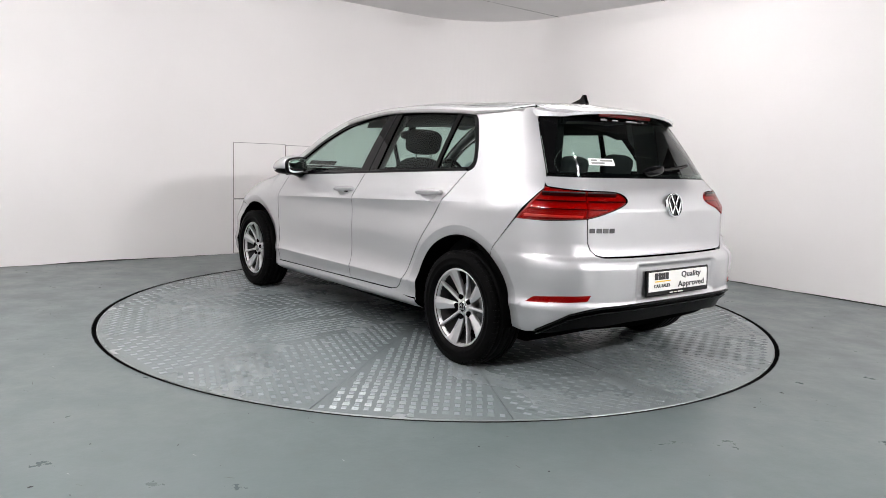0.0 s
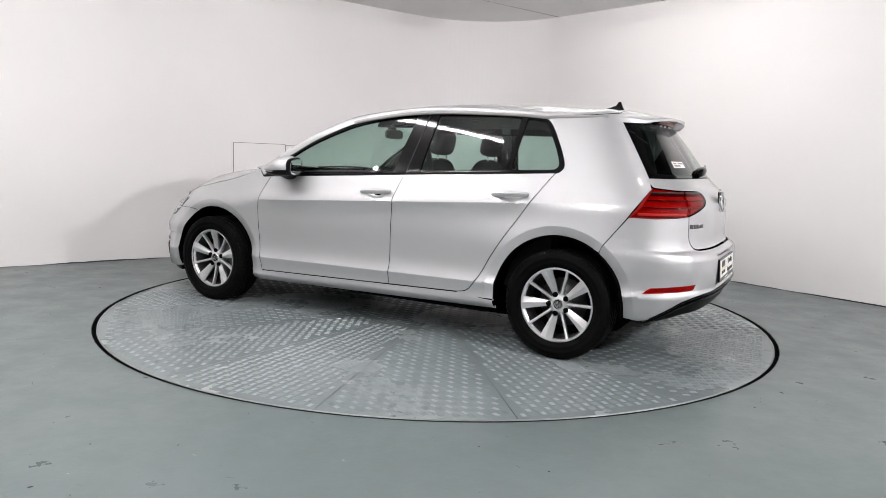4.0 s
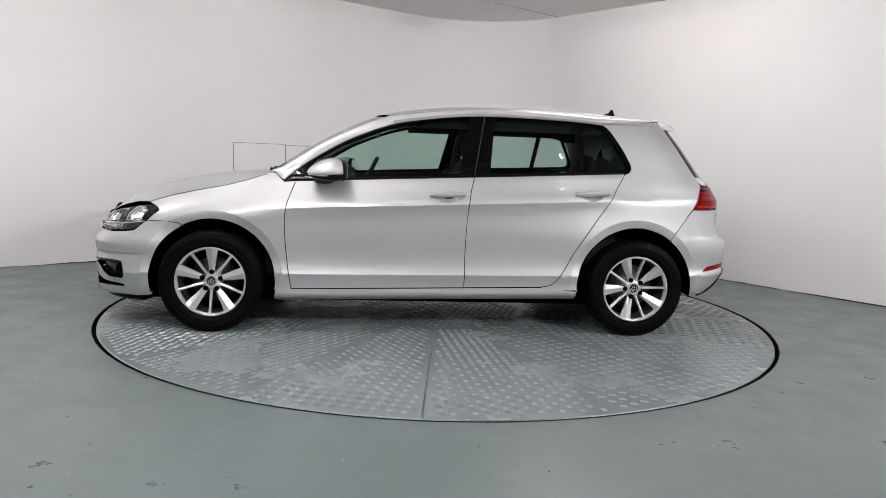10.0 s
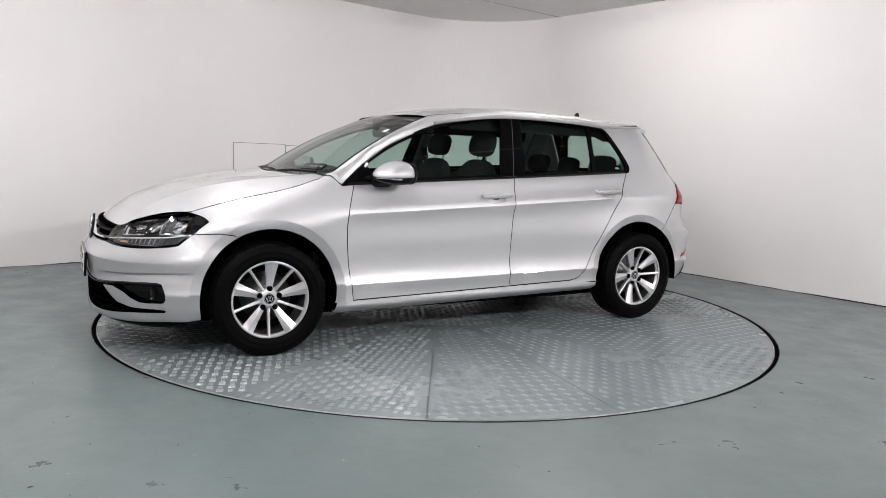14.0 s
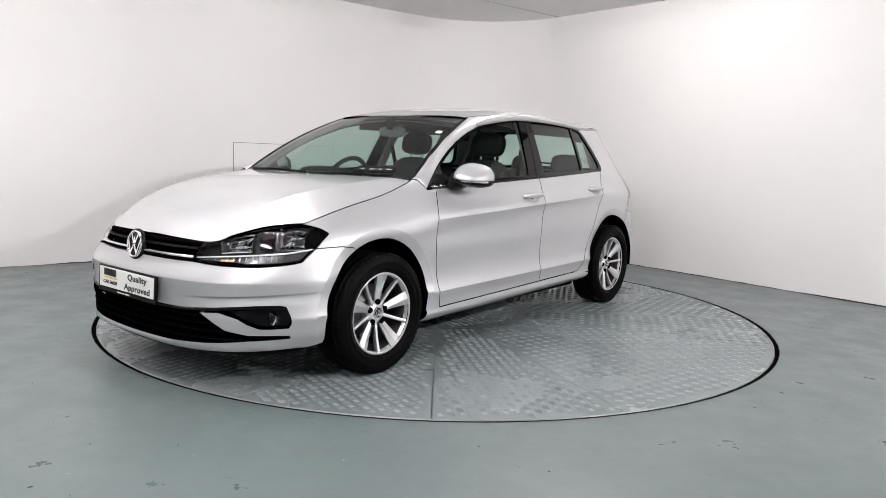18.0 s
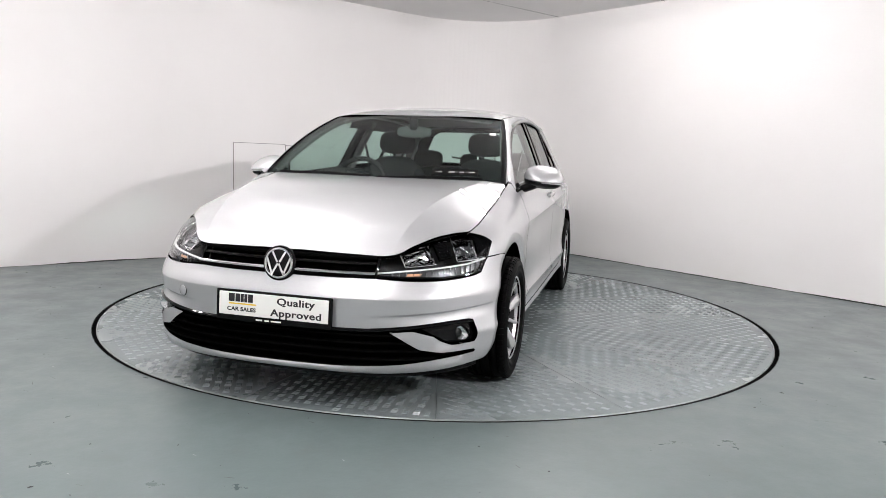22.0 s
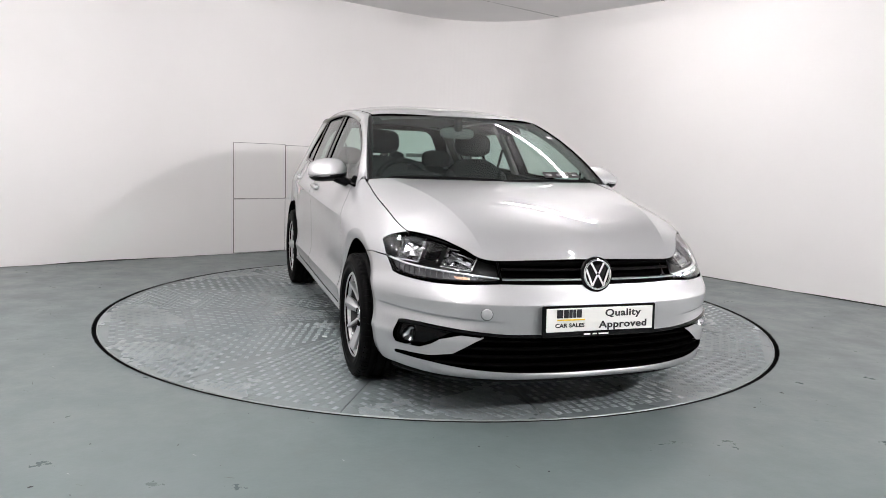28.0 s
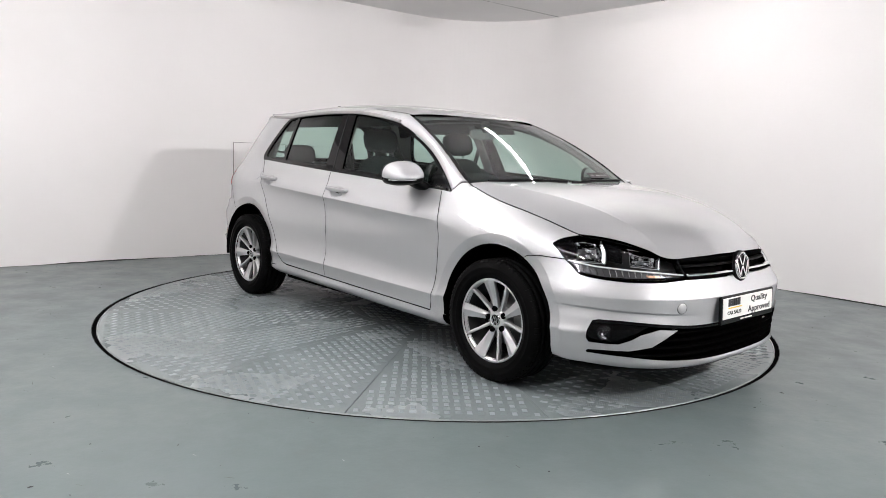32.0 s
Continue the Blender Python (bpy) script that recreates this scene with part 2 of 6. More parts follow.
def panel(name, loops, surf, mat, res=0.03, scale=(1.0, 1.0), gap=0.0024, lip=0.012, lift=0.0, side=1, core=(0.0, 0.0, 0.55), extra=()):
    """A sheet of a curved surface, cut to a loop (with holes), its rim folded inwards; side -1: mirrored."""
    sc = np.array(scale)
    loops = [np.array(lp, float) * sc for lp in loops]
    loops = [shrunk(dense(lp, res), gap, i == 0) for i, lp in enumerate(loops)]
    rim = np.vstack(loops)
    lo, hi = loops[0].min(0), loops[0].max(0)
    gx, gy = np.meshgrid(np.arange(lo[0] + res / 2, hi[0], res), np.arange(lo[1] + res / 2, hi[1], res), indexing="ij")
    grid = np.stack([gx.ravel(), gy.ravel()], 1)
    if len(extra):
        more = np.array(extra) * sc
        far = np.array([np.min((more[:, 0] - g[0]) ** 2 + (more[:, 1] - g[1]) ** 2) for g in grid])
        grid = np.vstack([grid[far > (0.5 * res) ** 2], more])
    grid = grid[within(grid, loops)]
    if len(grid):
        near = np.array([np.min((rim[:, 0] - g[0]) ** 2 + (rim[:, 1] - g[1]) ** 2) for g in grid])
        grid = grid[near > (0.4 * min(res, 0.022)) ** 2]
    pts = np.vstack([rim, grid])
    edges, start = [], 0
    for lp in loops:
        edges += [(start + i, start + (i + 1) % len(lp)) for i in range(len(lp))]
        start += len(lp)
    vs, es, fs, ov, _, _ = delaunay_2d_cdt([Vector(p) for p in pts], edges, [], 0, 1e-7)
    q = np.array([tuple(v) for v in vs])
    tri = np.array([f for f in fs if len(f) == 3])
    tri = tri[within(q[tri].mean(1), loops)]
    u, v = q[:, 0] / sc[0], q[:, 1] / sc[1]
    P = surf(u, v)
    e0, e1 = 0.0015 / sc[0], 0.0015 / sc[1]
    N = np.cross(surf(u + e0, v) - surf(u - e0, v), surf(u, v + e1) - surf(u, v - e1))
    N /= np.maximum(np.linalg.norm(N, axis=1), 1e-12)[:, None]
    if np.sum(N * (P - np.array(core))) < 0:
        N = -N
    P = P + N * lift
    fn = np.cross(P[tri[:, 1]] - P[tri[:, 0]], P[tri[:, 2]] - P[tri[:, 0]])
    bad = np.sum(fn * N[tri[:, 0]], 1) < 0
    tri[bad] = tri[bad][:, ::-1]
    verts, norms, faces = [P], [N], [tuple(t) for t in tri]
    if lip > 0:
        back = {}
        for i, src in enumerate(ov):
            for s in src:
                back[s] = i
        start, base = 0, len(P)
        for lp in loops:
            ids = [back[start + i] for i in range(len(lp)) if start + i in back]
            b, bn = P[ids], N[ids]
            tan = np.roll(b, -1, 0) - np.roll(b, 1, 0)
            out = np.cross(tan, bn)
            out /= np.maximum(np.linalg.norm(out, axis=1), 1e-9)[:, None]
            k = len(ids)
            verts += [b, b - bn * lip]
            norms += [out, out]
            faces += [(base + i, base + (i + 1) % k, base + k + (i + 1) % k, base + k + i) for i in range(k)]
            base += 2 * k
            start += len(lp)
    verts, norms = np.vstack(verts), np.vstack(norms)
    if side < 0:
        verts, norms = verts * (1, -1, 1), norms * (1, -1, 1)
        faces = [f[::-1] for f in faces]
    return raw_mesh(name, verts, faces, mat, norms)


def rail(name, path, width, height, mat, up=(0, 0, 1), side=1, close=False):
    """A bar of rectangular section with chamfered edges along a line."""
    p = np.array(path, float)
    t = np.gradient(p, axis=0)
    t /= np.linalg.norm(t, axis=1)[:, None]
    up = np.broadcast_to(np.array(up, float), p.shape)
    s = np.cross(t, up)
    s /= np.maximum(np.linalg.norm(s, axis=1), 1e-9)[:, None]
    w = np.cross(s, t)
    c = 0.25 * min(width, height)
    hw, hh = width / 2, height / 2
    sec = [(-hw + c, -hh), (hw - c, -hh), (hw, -hh + c), (hw, hh - c), (hw - c, hh), (-hw + c, hh), (-hw, hh - c), (-hw, -hh + c)]
    m = len(sec)
    verts = np.concatenate([[p[i] + s[i] * a + w[i] * b for a, b in sec] for i in range(len(p))])
    faces = [(i * m + j, i * m + (j + 1) % m, (i + 1) * m + (j + 1) % m, (i + 1) * m + j) for i in range(len(p) - 1) for j in range(m)]
    faces += [tuple(range(m))[::-1], tuple((len(p) - 1) * m + j for j in range(m))]
    if side < 0:
        verts = verts * (1, -1, 1)
        faces = [f[::-1] for f in faces]
    return raw_mesh(name, verts, faces, mat, smooth=False)


def lathe(name, profile, mat, segs=64, close=False):
    """A turned shape about the y axis; profile of (radius, y)."""
    pr = list(profile)
    m = len(pr)
    verts = [(r * math.cos(2 * math.pi * i / segs), y, r * math.sin(2 * math.pi * i / segs)) for i in range(segs) for r, y in pr]
    faces = [(i * m + j, i * m + j + 1, ((i + 1) % segs) * m + j + 1, ((i + 1) % segs) * m + j) for i in range(segs) for j in range(m - 1)]
    if close:
        faces += [(i * m + m - 1, i * m, ((i + 1) % segs) * m, ((i + 1) % segs) * m + m - 1) for i in range(segs)]
    return raw_mesh(name, verts, faces, mat)


def block(name, size, mat, bevel=0.01, at=Matrix(), segs=3):
    bm = bmesh.new()
    bmesh.ops.create_cube(bm, size=1, matrix=Matrix.Diagonal((*size, 1)))
    if bevel:
        bmesh.ops.bevel(bm, geom=list(bm.edges), offset=bevel, segments=segs, profile=0.6, affect="EDGES")
    bm.transform(at)
    return bm_mesh(name, bm, mat)


def pillow(name, size, mat, at=Matrix(), power=3.0, segs=24, rings=16, crown=1.0):
    """A cushion-like superellipsoid of full size (x, y, z)."""
    def sp(c, e):
        return math.copysign(abs(c) ** e, c)
    e = 2 / power
    verts, faces = [], []
    for j in range(rings + 1):
        b = -math.pi / 2 + math.pi * j / rings
        for i in range(segs):
            a = 2 * math.pi * i / segs
            verts.append(at @ Vector((size[0] / 2 * sp(math.cos(b), e) * sp(math.cos(a), e), size[1] / 2 * sp(math.cos(b), e) * sp(math.sin(a), e), size[2] / 2 * sp(math.sin(b), e))))
    for j in range(rings):
        for i in range(segs):
            k = (i + 1) % segs
            faces.append((j * segs + i, j * segs + k, (j + 1) * segs + k, (j + 1) * segs + i))
    return raw_mesh(name, [tuple(v) for v in verts], faces, mat)


def prism(name, outline, depth, mat, at=Matrix(), bevel=0.0):
    """A flat shape in its own x, z plane, given depth along y."""
    bm = bmesh.new()
    vs = [bm.verts.new((x, 0, z)) for x, z in outline]
    f = bm.faces.new(vs)
    r = bmesh.ops.extrude_face_region(bm, geom=[f])
    bmesh.ops.translate(bm, vec=(0, depth, 0), verts=[v for v in r["geom"] if isinstance(v, bmesh.types.BMVert)])
    bmesh.ops.recalc_face_normals(bm, faces=list(bm.faces))
    if bevel:
        bmesh.ops.bevel(bm, geom=list(bm.edges), offset=bevel, segments=2, profile=0.5, affect="EDGES")
    bm.transform(at)
    return bm_mesh(name, bm, mat)


def lettering(text, height, mat, at, parent, bold=0.0, name="lettering", wide=1.0):
    cu = bpy.data.curves.new("text", "FONT")
    cu.body, cu.size, cu.align_x, cu.align_y, cu.extrude, cu.offset, cu.space_character = text, height / 0.73, "CENTER", "CENTER", 0.0006, bold, 1.0 + 70 * bold
    ob = new("text", cu)
    bpy.context.view_layer.update()
    me = bpy.data.meshes.new_from_object(ob.evaluated_get(bpy.context.evaluated_depsgraph_get()))
    bpy.data.objects.remove(ob)
    me.transform(Matrix.Diagonal((wide, 1, 1, 1)))
    me.materials.clear()
    me.materials.append(mat)
    return part(name, me, parent, "", at)


# ---- helpers for meshes ----
def mesh_of(name, verts, faces, mat, smooth=False):
    me = bpy.data.meshes.new(name)
    me.from_pydata([tuple(v) for v in verts], [], faces)
    me.materials.append(mat)
    if smooth:
        me.polygons.foreach_set("use_smooth", [True] * len(me.polygons))
    me.update()
    return me


# ---- the hall ----
def wall_plan():
    """The hall's outline seen from above: a rectangle, one corner of it rounded."""
    ca, sa = math.cos(radians(WALL_TURN)), math.sin(radians(WALL_TURN))
    corner, rad = Vector((0.53, 4.50)), 1.2
    along, down = Vector((ca, sa)), Vector((sa, -ca))
    mid = corner - along * rad + down * rad
    pts = [mid + (-down * math.cos(a) + along * math.sin(a)) * rad for a in [radians(90) * i / 32 for i in range(33)]]
    far = corner + down * 11
    return [corner - along * 9] + pts + [far, far - along * 9]


plan = wall_plan()
n = len(plan)


def wall_mesh(name, ids, mat, thick=0.12):
    """An upright wall along part of the outline, with its thickness on the outer side."""
    mid = Vector((0.5, -2.0))
    vs, fs = [], []
    for i in ids:
        p = plan[i % n]
        a, b = plan[max(ids[0], i - 1) % n], plan[min(ids[-1], i + 1) % n]
        d = (b - a).normalized()
        out = Vector((d.y, -d.x))
        out = out if out.dot(p - mid) > 0 else -out
        q = p + out * thick
        top = ceiling_z(p.x, p.y) + 0.05
        vs += [(p.x, p.y, 0), (p.x, p.y, top), (q.x, q.y, top), (q.x, q.y, 0)]
    for k in range(len(ids) - 1):
        fs += [(4 * k + j, 4 * k + (j + 1) % 4, 4 * k + 4 + (j + 1) % 4, 4 * k + 4 + j) for j in range(4)]
    return mesh_of(name, vs, fs, mat)


tagged(new("wall_studio", wall_mesh("wall_studio", list(range(0, n - 1)), WALL)), "white painted plaster studio wall with a rounded corner", "wall", kind="structure")
tagged(new("wall_back", wall_mesh("wall_back", [n - 2, n - 1], BACK_WALL)), "plain grey painted wall closing the hall", "wall", kind="structure")
tagged(new("wall_side", wall_mesh("wall_side", [n - 1, n], BACK_WALL)), "plain grey painted wall closing the hall", "wall", kind="structure")
PIT_R = 2.270


def floor_mesh():
    """The slab with the round opening for the turntable, its edge and the pit's bottom."""
    k = 128
    ring = np.array([(PIT_R * math.cos(2 * math.pi * i / k), PIT_R * math.sin(2 * math.pi * i / k)) for i in range(k)])
    out = np.array([tuple(p) for p in plan])
    pts = np.vstack([ring, out])
    edges = [(i, (i + 1) % k) for i in range(k)] + [(k + i, k + (i + 1) % n) for i in range(n)]
    vs, _, fs, _, _, _ = delaunay_2d_cdt([Vector(p) for p in pts], edges, [], 0, 1e-7)
    q = np.array([tuple(v) for v in vs])
    tri = np.array(fs)
    tri = tri[within(q[tri].mean(1), [out, ring])]
    verts = [(x, y, 0.0) for x, y in q]
    b = len(verts)
    verts += [(x, y, 0.0) for x, y in ring] + [(x, y, -0.10) for x, y in ring]
    faces = [tuple(t) for t in tri] + [(b + i, b + (i + 1) % k, b + k + (i + 1) % k, b + k + i) for i in range(k)] + [tuple(b + k + i for i in range(k))]
    return raw_mesh("floor", verts, faces, FLOOR, smooth=False)


fl = new("floor", floor_mesh())
tagged(fl, "blue-grey epoxy painted concrete floor", "floor", kind="structure")
def ceiling_part(side):
    """The outline cut along a line across the hall: side 1 towards the rounded corner, -1 towards the camera's end."""
    nrm = Vector((-math.sin(radians(WALL_TURN)), math.cos(radians(WALL_TURN)))) * side
    level = [(p - Vector((0.0, -1.3))).dot(nrm) for p in plan]
    loop = []
    for i in range(n):
        p, q, a, b = plan[i], plan[(i + 1) % n], level[i], level[(i + 1) % n]
        if a >= 0:
            loop.append(p)
        if a * b < 0:
            loop.append(p + (q - p) * (a / (a - b)))
    return loop


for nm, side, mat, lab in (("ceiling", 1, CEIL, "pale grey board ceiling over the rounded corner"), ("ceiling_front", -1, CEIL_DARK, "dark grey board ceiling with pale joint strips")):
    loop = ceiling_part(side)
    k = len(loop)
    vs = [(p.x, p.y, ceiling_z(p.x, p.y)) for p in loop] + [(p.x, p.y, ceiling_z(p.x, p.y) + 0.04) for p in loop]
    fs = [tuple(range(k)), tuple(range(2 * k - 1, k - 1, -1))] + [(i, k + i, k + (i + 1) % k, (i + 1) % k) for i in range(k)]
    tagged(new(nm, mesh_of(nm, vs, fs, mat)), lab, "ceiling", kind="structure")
# pale joint strips of the dark boards
for k in range(1, 6):
    d = Vector((math.cos(radians(WALL_TURN)), math.sin(radians(WALL_TURN))))
    off = Vector((0.0, -1.3)) + Vector((math.sin(radians(WALL_TURN)), -math.cos(radians(WALL_TURN)))) * (1.2 * k - 1.19)
    x0, x1 = off - d * 2.2, off + d * 3.2
    strip = new("ceiling_strip", block("ceiling_strip", ((x1 - x0).length, 0.024, 0.004), WHITE, 0))
    m = (x0 + x1) / 2
    strip.matrix_basis = pose(m.x, m.y, ceiling_z(m.x, m.y) - 0.003, 0, 0, WALL_TURN)
    tagged(strip, "thin pale metal joint strip between dark ceiling boards", "trim", kind="structure")
# open joints between the ceiling boards, with a fixing screw at the wall's end of each
for (x0, y0), (x1, y1) in (((-1.27, 1.45), (1.44, 3.68)), ((0.55, 1.10), (2.36, 2.58))):
    d = Vector((x1 - x0, y1 - y0))
    seam = new("ceiling_joint", block("ceiling_joint", (d.length, 0.006, 0.004), JOINT, 0))
    seam.matrix_basis = pose((x0 + x1) / 2, (y0 + y1) / 2, ceiling_z((x0 + x1) / 2, (y0 + y1) / 2) - 0.002, 0, math.degrees(math.atan((ceiling_z(x0, y0) - ceiling_z(x1, y1)) / d.length)), math.degrees(math.atan2(d.y, d.x)))
    tagged(seam, "thin dark open joint between ceiling boards", "trim", kind="structure")

# flush access panels in the left wall: each a thin white board with an open joint round it
along_w, down_w = Vector((math.cos(radians(WALL_TURN)), math.sin(radians(WALL_TURN)))), Vector((math.sin(radians(WALL_TURN)), -math.cos(radians(WALL_TURN))))
CORNER = Vector((0.53, 4.50))


def access_panel(d0, d1, z0, z1):
    """d: metres from the hall's corner along the left wall."""
    w, h = d1 - d0, z1 - z0
    ob = new("access_panel", block("access_panel", (w, 0.005, h), WALL, 0.001, Matrix.Translation((0, 0, h / 2)), 1))
    p = CORNER - along_w * (d0 + d1) / 2 + down_w * 0.0025
    ob.matrix_basis = pose(p.x, p.y, z0, 0, 0, WALL_TURN)
    tagged(ob, "flush white painted access panel in the wall", "wall panel", "access panels")
    joint = [(-w / 2 - 0.003, 0, h / 2, 0.006, h), (w / 2 + 0.003, 0, h / 2, 0.006, h)]
    for x, y, z, a, b in joint:
        part("joint", block("joint", (a, 0.003, b), JOINT, 0, Matrix.Translation((x, 0.001, z))), ob, "grey open joint")
    for z in (-0.0025, h + 0.0025):
        part("joint", block("joint", (w, 0.003, 0.004), JOINT, 0, Matrix.Translation((0, 0.001, z))), ob, "grey open joint")
    return ob


access_panel(2.90, 3.480, 0.585, 1.160)
access_panel(2.31, 2.89, 0.585, 1.150)
access_panel(2.90, 3.480, 0.012, 0.573)


def strip_and_fill_light(x, y, turn, length, power):
    """A batten under the ceiling with one glowing tube, out of view; some are added fill."""
    st = new("strip_and_fill_light", block("strip_and_fill_light", (length + 0.06, 0.06, 0.045), WHITE, 0.004, Matrix.Translation((0, 0, -0.0235)), 1))
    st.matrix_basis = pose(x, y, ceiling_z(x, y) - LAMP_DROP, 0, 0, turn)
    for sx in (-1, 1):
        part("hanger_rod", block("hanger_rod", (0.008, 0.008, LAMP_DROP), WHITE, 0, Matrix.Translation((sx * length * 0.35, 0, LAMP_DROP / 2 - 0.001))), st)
    tagged(st, "unseen white batten hung below the ceiling with one glowing tube, some added as fill", "strip light", "strip lights")
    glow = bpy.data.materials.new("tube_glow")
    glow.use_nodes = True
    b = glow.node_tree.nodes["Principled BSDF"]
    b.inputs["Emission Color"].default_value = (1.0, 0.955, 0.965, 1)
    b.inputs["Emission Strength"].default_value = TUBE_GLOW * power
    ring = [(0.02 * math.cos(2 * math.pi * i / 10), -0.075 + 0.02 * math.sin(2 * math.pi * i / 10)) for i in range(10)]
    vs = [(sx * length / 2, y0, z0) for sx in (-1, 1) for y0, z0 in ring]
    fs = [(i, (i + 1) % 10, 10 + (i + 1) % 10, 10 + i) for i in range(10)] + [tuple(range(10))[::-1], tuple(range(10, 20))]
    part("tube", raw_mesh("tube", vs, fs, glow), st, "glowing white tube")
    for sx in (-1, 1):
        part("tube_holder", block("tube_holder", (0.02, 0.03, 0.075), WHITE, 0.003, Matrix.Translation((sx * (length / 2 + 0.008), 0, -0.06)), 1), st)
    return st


# the last three entries only brighten wall, floor and car
for spec in LAMPS_AND_FILL:
    strip_and_fill_light(*spec)


# sealant joint between wall and floor, uneven as it was smoothed by hand
def floor_joint():
    rng = random.Random(4)
    line = []
    for a, b in zip(plan, plan[1:]):
        k = max(1, int((b - a).length / 0.05))
        line += [a + (b - a) * i / k for i in range(k)]
    mid = Vector((0.5, -2.0))
    vs, fs = [], []
    hgt = 0.006
    for p in line:
        d = (mid - p).normalized()
        hgt = min(0.012, max(0.003, hgt + rng.uniform(-0.0025, 0.0025)))
        q0, q1 = p + d * 0.002, p + d * (0.004 + hgt * 0.5)
        vs += [(q0.x, q0.y, hgt), (q1.x, q1.y, 0.0015), (p.x, p.y, hgt)]
    fs = [(i * 3 + j, i * 3 + 3 + j, i * 3 + 3 + (j + 1) % 3, i * 3 + (j + 1) % 3) for i in range(len(line) - 1) for j in (0, 2)]
    return mesh_of("floor_joint", vs, fs, GROUT)


tagged(new("floor_joint", floor_joint()), "thin dark uneven sealant joint where wall meets floor", "trim", kind="structure")
k = 128
# black ring laid in the open gap, its shade given as colour
seal = mesh_of("pit_gap_ring", [(r * math.cos(2 * math.pi * i / k), r * math.sin(2 * math.pi * i / k), z) for i in range(k) for r, z in ((2.2465, -0.02), (2.2475, -0.004), (2.267, -0.002), (2.273, 0.001))],
               [(i * 4 + j, ((i + 1) % k) * 4 + j, ((i + 1) % k) * 4 + j + 1, i * 4 + j + 1) for i in range(k) for j in range(3)], MATT_BLACK)
tagged(new("pit_gap_ring", seal), "black ring over the gap round the turntable, the gap's shade as colour", "trim", kind="structure")


# ---- the car's body surfaces: x forward, y to its left, z up from the table, origin midway between the axles ----
def smooth_curve(*keys):
    """A monotone cubic through (x, value) keys, for arrays; flat beyond its ends."""
    keys = sorted(keys)
    xs, ys = np.array([k[0] for k in keys], float), np.array([k[1] for k in keys], float)
    h, d = np.diff(xs), np.diff(ys) / np.diff(xs)
    m = np.zeros(len(xs))
    m[0], m[-1] = d[0], d[-1]
    for i in range(1, len(xs) - 1):
        if d[i - 1] * d[i] > 0:
            w1, w2 = 2 * h[i] + h[i - 1], h[i] + 2 * h[i - 1]
            m[i] = (w1 + w2) / (w1 / d[i - 1] + w2 / d[i])

    def value(x):
        x = np.clip(np.asarray(x, float), xs[0], xs[-1])
        i = np.clip(np.searchsorted(xs, x) - 1, 0, len(xs) - 2)
        t = (x - xs[i]) / h[i]
        return (ys[i] * (1 + 2 * t) * (1 - t) ** 2 + m[i] * h[i] * t * (1 - t) ** 2
                + ys[i + 1] * t * t * (3 - 2 * t) + m[i + 1] * h[i] * t * t * (t - 1))
    return value


def ramp(a, b, x):
    t = np.clip((np.asarray(x, float) - a) / (b - a), 0, 1)
    return t * t * (3 - 2 * t)


NOSE_X, TAIL_X = 1.31, -1.31
nose_len = smooth_curve((0.12, 1.98), (0.176, 2.100), (0.190, 2.146), (0.205, 2.157), (0.219, 2.148), (0.26, 2.15), (0.36, 2.152), (0.44, 2.159), (0.499, 2.1650), (0.504, 2.1655), (0.509, 2.1635), (0.57, 2.126), (0.63, 2.10),
                        (0.69, 2.06), (0.74, 1.97), (0.80, 1.84), (0.9, 1.75))
nose_pow = smooth_curve((0.2, 3.0), (0.5, 3.0), (0.6, 2.75), (0.68, 2.45), (0.75, 2.2), (0.9, 2.2))
tail_len = smooth_curve((0.20, -1.90), (0.234, -1.95), (0.278, -2.01), (0.375, -2.055), (0.46, -2.075), (0.58, -2.078), (0.62, -2.06), (0.645, -2.015), (0.70, -2.005),
                        (0.82, -2.005), (0.865, -2.005), (0.89, -1.99), (0.95, -1.955), (1.022, -1.885), (1.125, -1.81), (1.231, -1.73), (1.346, -1.635), (1.45, -1.55))
tail_pow = smooth_curve((0.2, 3.4), (0.6, 3.4), (0.9, 3.2), (1.4, 3.2))

# half width of the flank by height, in steps between features that rise slightly towards the tail
flank_feature = [  # (half width, height, rise per metre towards the front)
    (0.690, 0.130, -0.010), (0.780, 0.195, -0.019), (0.832, 0.232, -0.019), (0.850, 0.278, -0.018), (0.857, 0.330, -0.016), (0.866, 0.372, -0.014), (0.853, 0.412, -0.012),
    (0.846, 0.470, -0.010), (0.851, 0.620, -0.03), (0.855, 0.745, -0.05), (0.867, 0.800, -0.05), (0.862, 0.815, -0.05), (0.825, 0.880, -0.05), (0.794, 0.942, -0.053),
    (0.779, 0.965, -0.053)]
lean = smooth_curve((-2.1, -0.03), (-1.7, -0.022), (-1.3, -0.006), (-0.8, 0.0), (0.3, 0.0), (0.9, -0.004), (1.31, -0.002), (2.2, -0.002))
upper_lean = smooth_curve((-2.1, -0.04), (-1.7, -0.04), (-1.2, -0.038), (-0.8, -0.012), (-0.3, 0.0), (0.3, 0.0), (0.9, -0.004), (1.31, -0.004), (2.2, -0.01))


def belt(x):
    return 0.965 - 0.053 * np.asarray(x, float)


def glass_y(x, z):
    dz = np.asarray(z, float) - belt(x)
    return 0.770 + upper_lean(x) - 0.40 * dz - 0.14 * dz * np.abs(dz)


# where the bonnet meets the wings: half width and height
shut_y = smooth_curve((0.86, 0.775), (0.95, 0.748), (1.02, 0.740), (1.12, 0.738), (1.25, 0.738), (1.4, 0.738), (1.575, 0.735), (1.72, 0.706))
